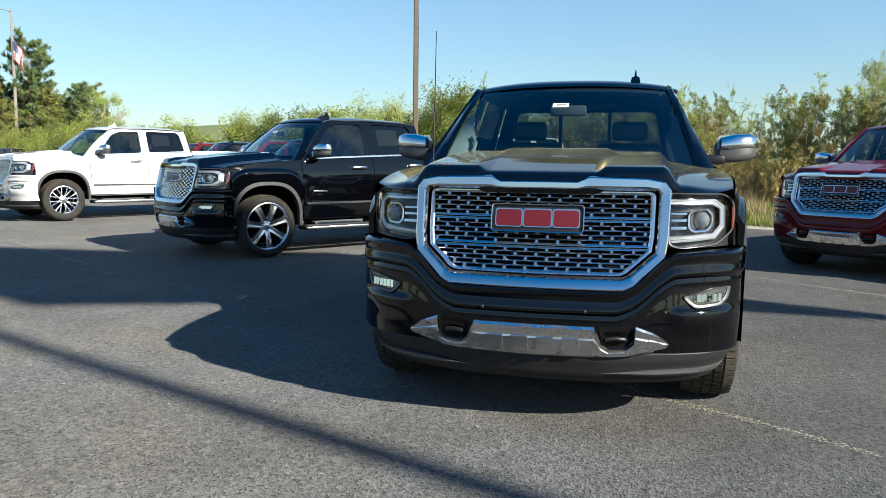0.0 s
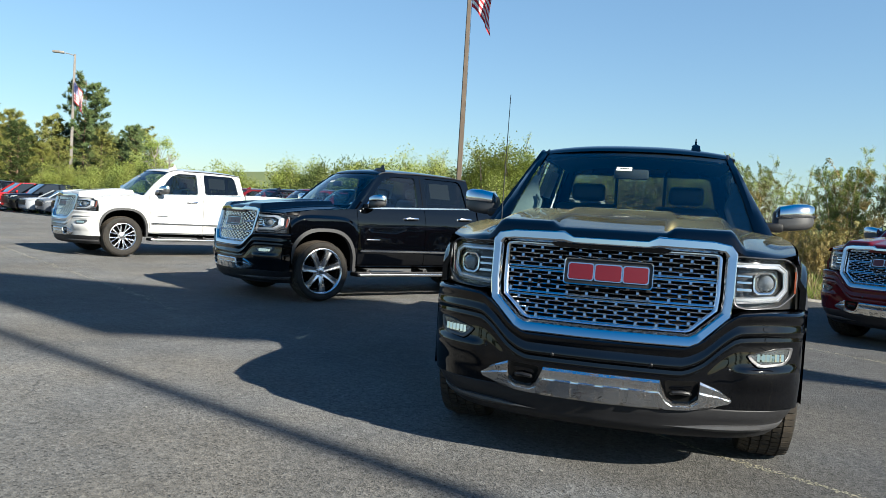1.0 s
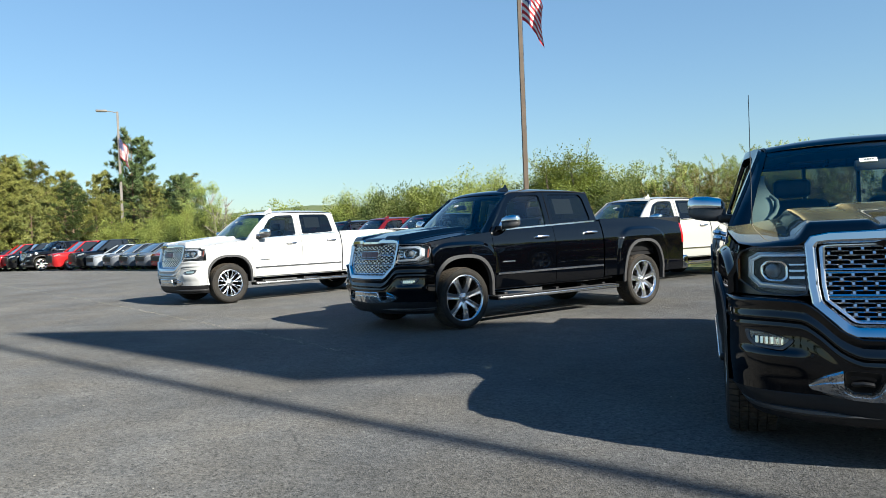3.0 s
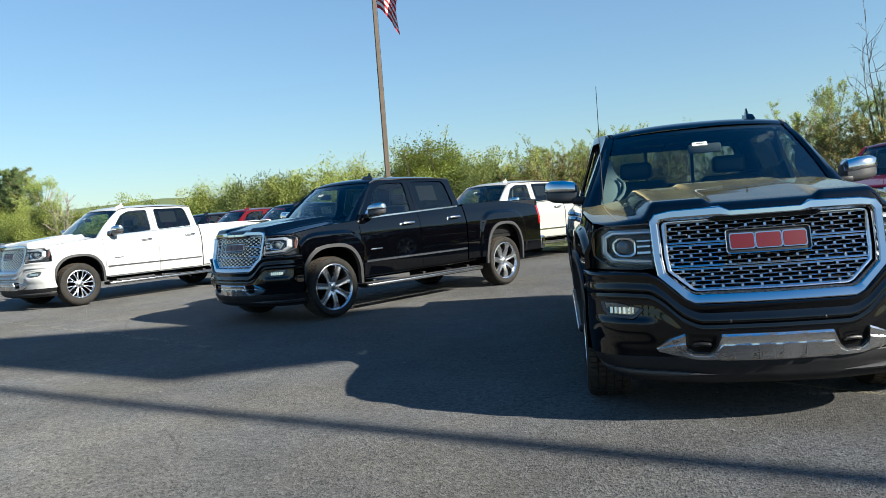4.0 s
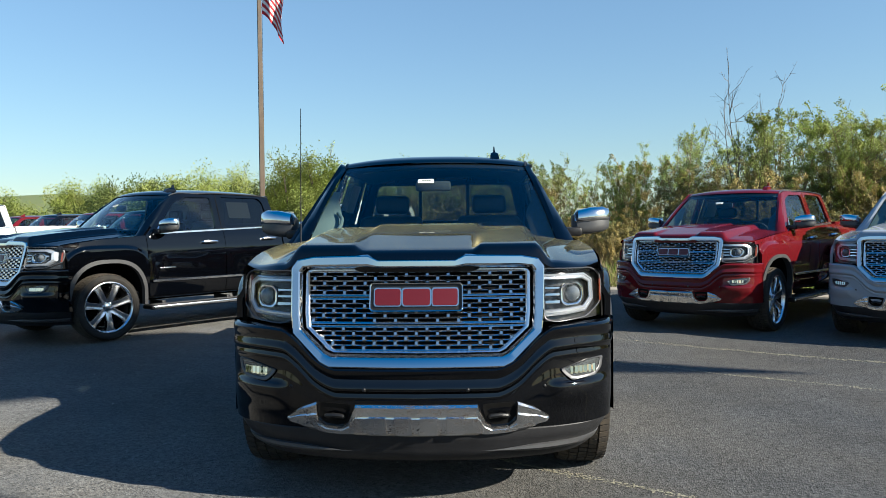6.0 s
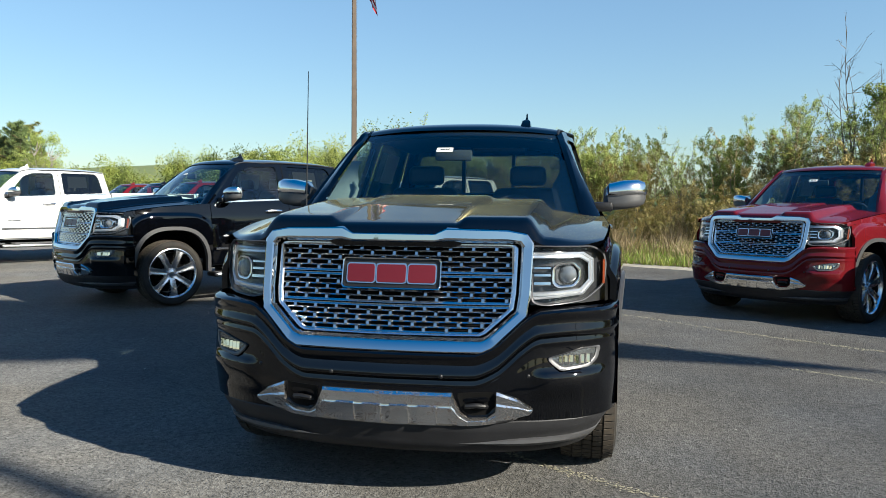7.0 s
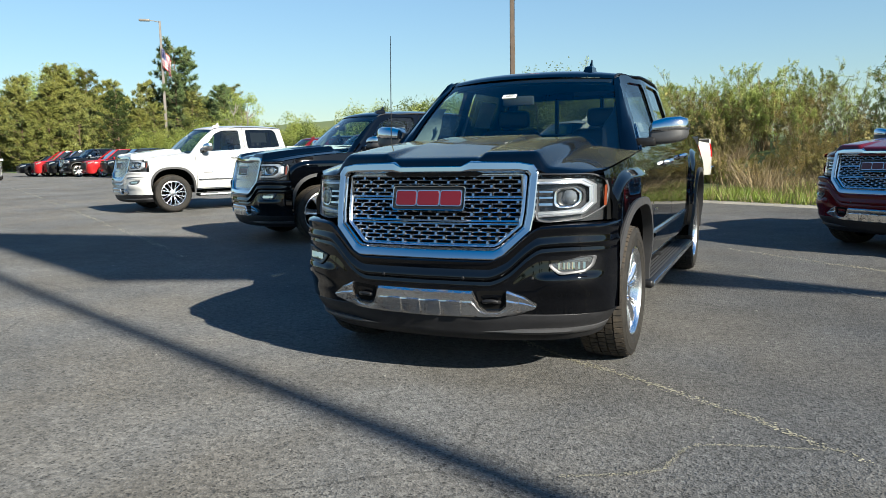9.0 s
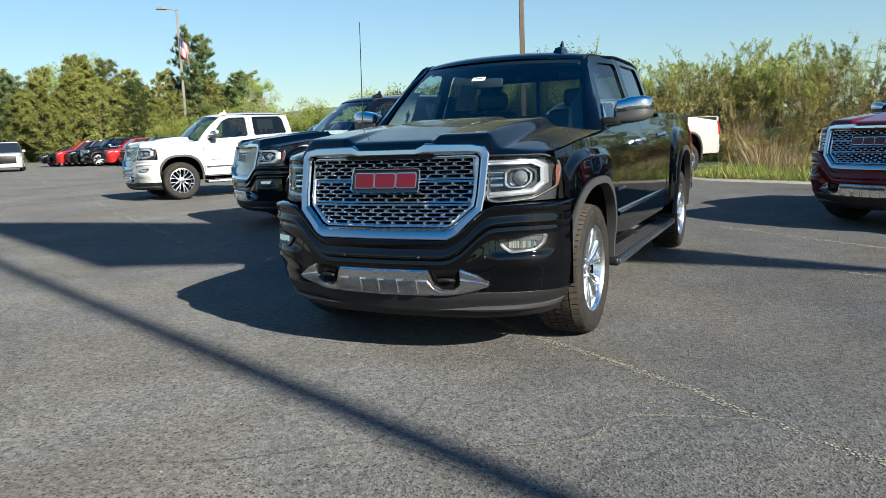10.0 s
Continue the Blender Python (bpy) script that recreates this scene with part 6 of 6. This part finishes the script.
def far_car(name, L, W, H, belt, nose, style="twin"):
    """A saloon or wagon: x to its left, y to its tail, from the ground under its nose. belt: window line; nose: bonnet height."""
    T = new(name)
    wagon = H > 1.6
    top = curve([0, 0.06, 0.3, 0.28 * L, 0.5 * L, 0.86 * L, 0.97 * L, L], [nose - 0.30, nose - 0.06, nose, belt - 0.02, belt, belt + (0.06 if wagon else 0.02), belt - 0.02, belt - 0.12])
    low = curve([0, 0.1, L - 0.1, L], [0.38, 0.24, 0.28, 0.42])
    half = curve([0, 0.08, 0.35, 0.3 * L, 0.7 * L, L - 0.15, L], [0.62 * W / 2, 0.82 * W / 2, 0.95 * W / 2, W / 2, W / 2, 0.92 * W / 2, 0.78 * W / 2])
    hubs = (0.19 * L, 0.81 * L)
    loops = []
    ys = sorted(set(steps(0, L, 30)) | {0.03, 0.06, L - 0.05} | {h + d for h in hubs for d in (-0.40, -0.39, -0.3, 0.3, 0.39, 0.40)})
    for y in ys:
        a, b, w = low(y), top(y), half(y)
        cut = max(0, *(0.33 + math.sqrt(max(0.40 ** 2 - (y - h) ** 2, 0)) if abs(y - h) < 0.395 else 0 for h in hubs))
        s = max(a, cut)
        side = [(w * 0.80, b), (w * 0.93, b - 0.05), (w * 0.985, b - 0.14), (w, (a + b) / 2 + 0.08 if s < (a + b) / 2 else s + 0.05), (w * 0.985, s + 0.02), (w * 0.96, s), (w * 0.5, a)]
        loops.append([(x, y, z) for x, z in side] + [(-x, y, z) for x, z in side[::-1]])
    part("body", loops_mesh(loops, True, True), BLACK, T)
    y0, y1 = 0.24 * L, (0.965 if wagon else 0.90) * L
    r0, r1 = 0.40 * L, (0.90 if wagon else 0.72) * L
    wb, wr = half(0.5 * L) * 0.93, half(0.5 * L) * 0.72
    def ring(t):
        z = belt - 0.03 + (H - 0.03 - belt + 0.03) * t
        a, b, w = y0 + (r0 - y0) * t, y1 + (r1 - y1) * t, wb + (wr - wb) * t
        return [(x, y, z) for x, y in rounded([(-w, b), (w, b), (w, a), (-w, a)], 0.14, 4)]
    part("glasshouse", loops_mesh([ring(t) for t in steps(0, 1, 4)], True, True), CAR_GLASS, T, "dark side and front glass")
    rr = ring(1.0)
    crown = [[(x * k, (r0 + r1) / 2 + (y - (r0 + r1) / 2) * k, H - 0.03 + dz) for x, y, z in rr] for k, dz in ((1.03, -0.03), (1.02, 0.0), (0.9, 0.022), (0.5, 0.03))]
    part("roof", loops_mesh(crown, True, True), BLACK, T)
    for sx in (-1, 1):
        def lift(y, t, o):
            w = wb + (wr - wb) * t
            return (sx * (w + o), y, belt - 0.03 + (H - belt) * t)
        for ya, yb, wd in ((y0, r0, 0.05), (0.55 * L, 0.55 * L, 0.05), (y1, r1, 0.08 if not wagon else 0.12)):
            part("pillar", grid_mesh([[lift(ya + (yb - ya) * t + d, t, 0.008) for d in (-wd, wd)] for t in steps(0, 1, 4)]), BLACK, T)
        for y in hubs:
            w = new("wheel")
            w.parent = T
            w.matrix_basis = Matrix.Translation((sx * (half(y) - 0.13), y, 0.33)) @ Matrix.Rotation(0 if sx > 0 else math.pi, 4, "Z") @ Matrix.Diagonal((0.82, 0.82, 0.82, 1))
            part("tyre", TYRE_WALL, RUBBER, w)
            part("rim", RIMS[style], CHROME_SATIN, w)
            part("wheel_barrel", BARREL, LINER, w)
        part("headlamp", grid_mesh([[(sx * (half(y) * 0.99 - 0.005 * k), y, top(y) - 0.07 - 0.12 * k / 2) for y in (0.03, 0.10, 0.22, 0.40)] for k in range(3)], 0.01), LAMP_WHITE, T, "clear headlamp")
        part("tail_lamp", box(min(sx * 0.5 * W * 0.62, sx * 0.5 * W * 0.86), max(sx * 0.5 * W * 0.62, sx * 0.5 * W * 0.86), L - 0.10, L + 0.005, belt - 0.28, belt - 0.10, bevel=0.02), TAIL_RED, T, "red tail lamp")
        part("door_mirror", box(min(sx * (wb + 0.02), sx * (wb + 0.20)), max(sx * (wb + 0.02), sx * (wb + 0.20)), 0.33 * L - 0.06, 0.33 * L + 0.06, belt - 0.02, belt + 0.12, bevel=0.03), BLACK, T)
    part("grille", box(-0.32 * W, 0.32 * W, -0.012, 0.04, 0.50, nose - 0.14, bevel=0.02), PLASTIC, T, "dark front grille")
    part("grille_trim", box(-0.33 * W, 0.33 * W, -0.018, 0.02, nose - 0.15, nose - 0.12, bevel=0.006), CHROME, T)
    return T


def place_far(ob, x, y, turn, color, label, category):
    t = copy_thing(ob, pose(x, y, lot_z(x, y), 0, 0, turn))
    repaint(t, [(BLACK, color)])
    return tagged(t, label, category, "far cars")


SALOON = far_car("saloon_car", 4.8, 1.84, 1.46, 1.00, 0.90)
WAGON = far_car("sport_utility_car", 5.0, 1.96, 1.80, 1.18, 1.08)
BRIGHT_RED = paint("bright_red_paint", (0.30, 0.008, 0.012), 0.03)
BLUE_GREY = paint("blue_grey_paint", (0.05, 0.07, 0.10), 0.03)
row = [(None, BLACK, "black crew-cab pickup in the far row"), (WAGON, BRIGHT_RED, "bright red sport utility car in the far row"), (WAGON, BLACK, "black sport utility car in the far row"), (SALOON, SILVER, "silver saloon in the far row"),
       (SALOON, GREY, "grey saloon in the far row"), (SALOON, BLUE_GREY, "dark blue-grey saloon in the far row"), (SALOON, GREY, "grey saloon in the far row"), (SALOON, BRIGHT_RED, "bright red saloon in the far row")]
def row_place(k):
    az, d = radians(-46.9 + 1.08 * k), 54 - 2.0 * k
    return -1.3 + math.sin(az) * d, -4 + math.cos(az) * d


for k, (ob, color, label) in enumerate(row):
    x, y = row_place(k - (0.85 if k == 0 else 0.3 if k == 1 else 0))
    if ob is None:
        t = copy_thing(MAIN, pose(x, y, lot_z(x, y), 0, 0, -28))
        repaint(t, [(BLACK_DUSTY, BLACK)], label, "wide")
        tagged(t, "", "", "far cars")
    else:
        place_far(ob, x, y, -28, color, label, "car")
place_far(WAGON, -40.3, 26.2, 52, WHITE, "white sport utility car facing the lot", "car")
place_far(WAGON, *row_place(-2.5), -28, BRIGHT_RED, "bright red sport utility car in the far row", "car")
# the pattern cars take places in the far row too
SALOON.matrix_basis = pose(*row_place(-3.4), lot_z(*row_place(-3.4)), 0, 0, -28)
tagged(SALOON, "black saloon in the far row under the pines", "car", "far cars")
WAGON.matrix_basis = pose(*row_place(-1.7), lot_z(*row_place(-1.7)), 0, 0, -28)
tagged(WAGON, "black sport utility car in the far row", "car", "far cars")
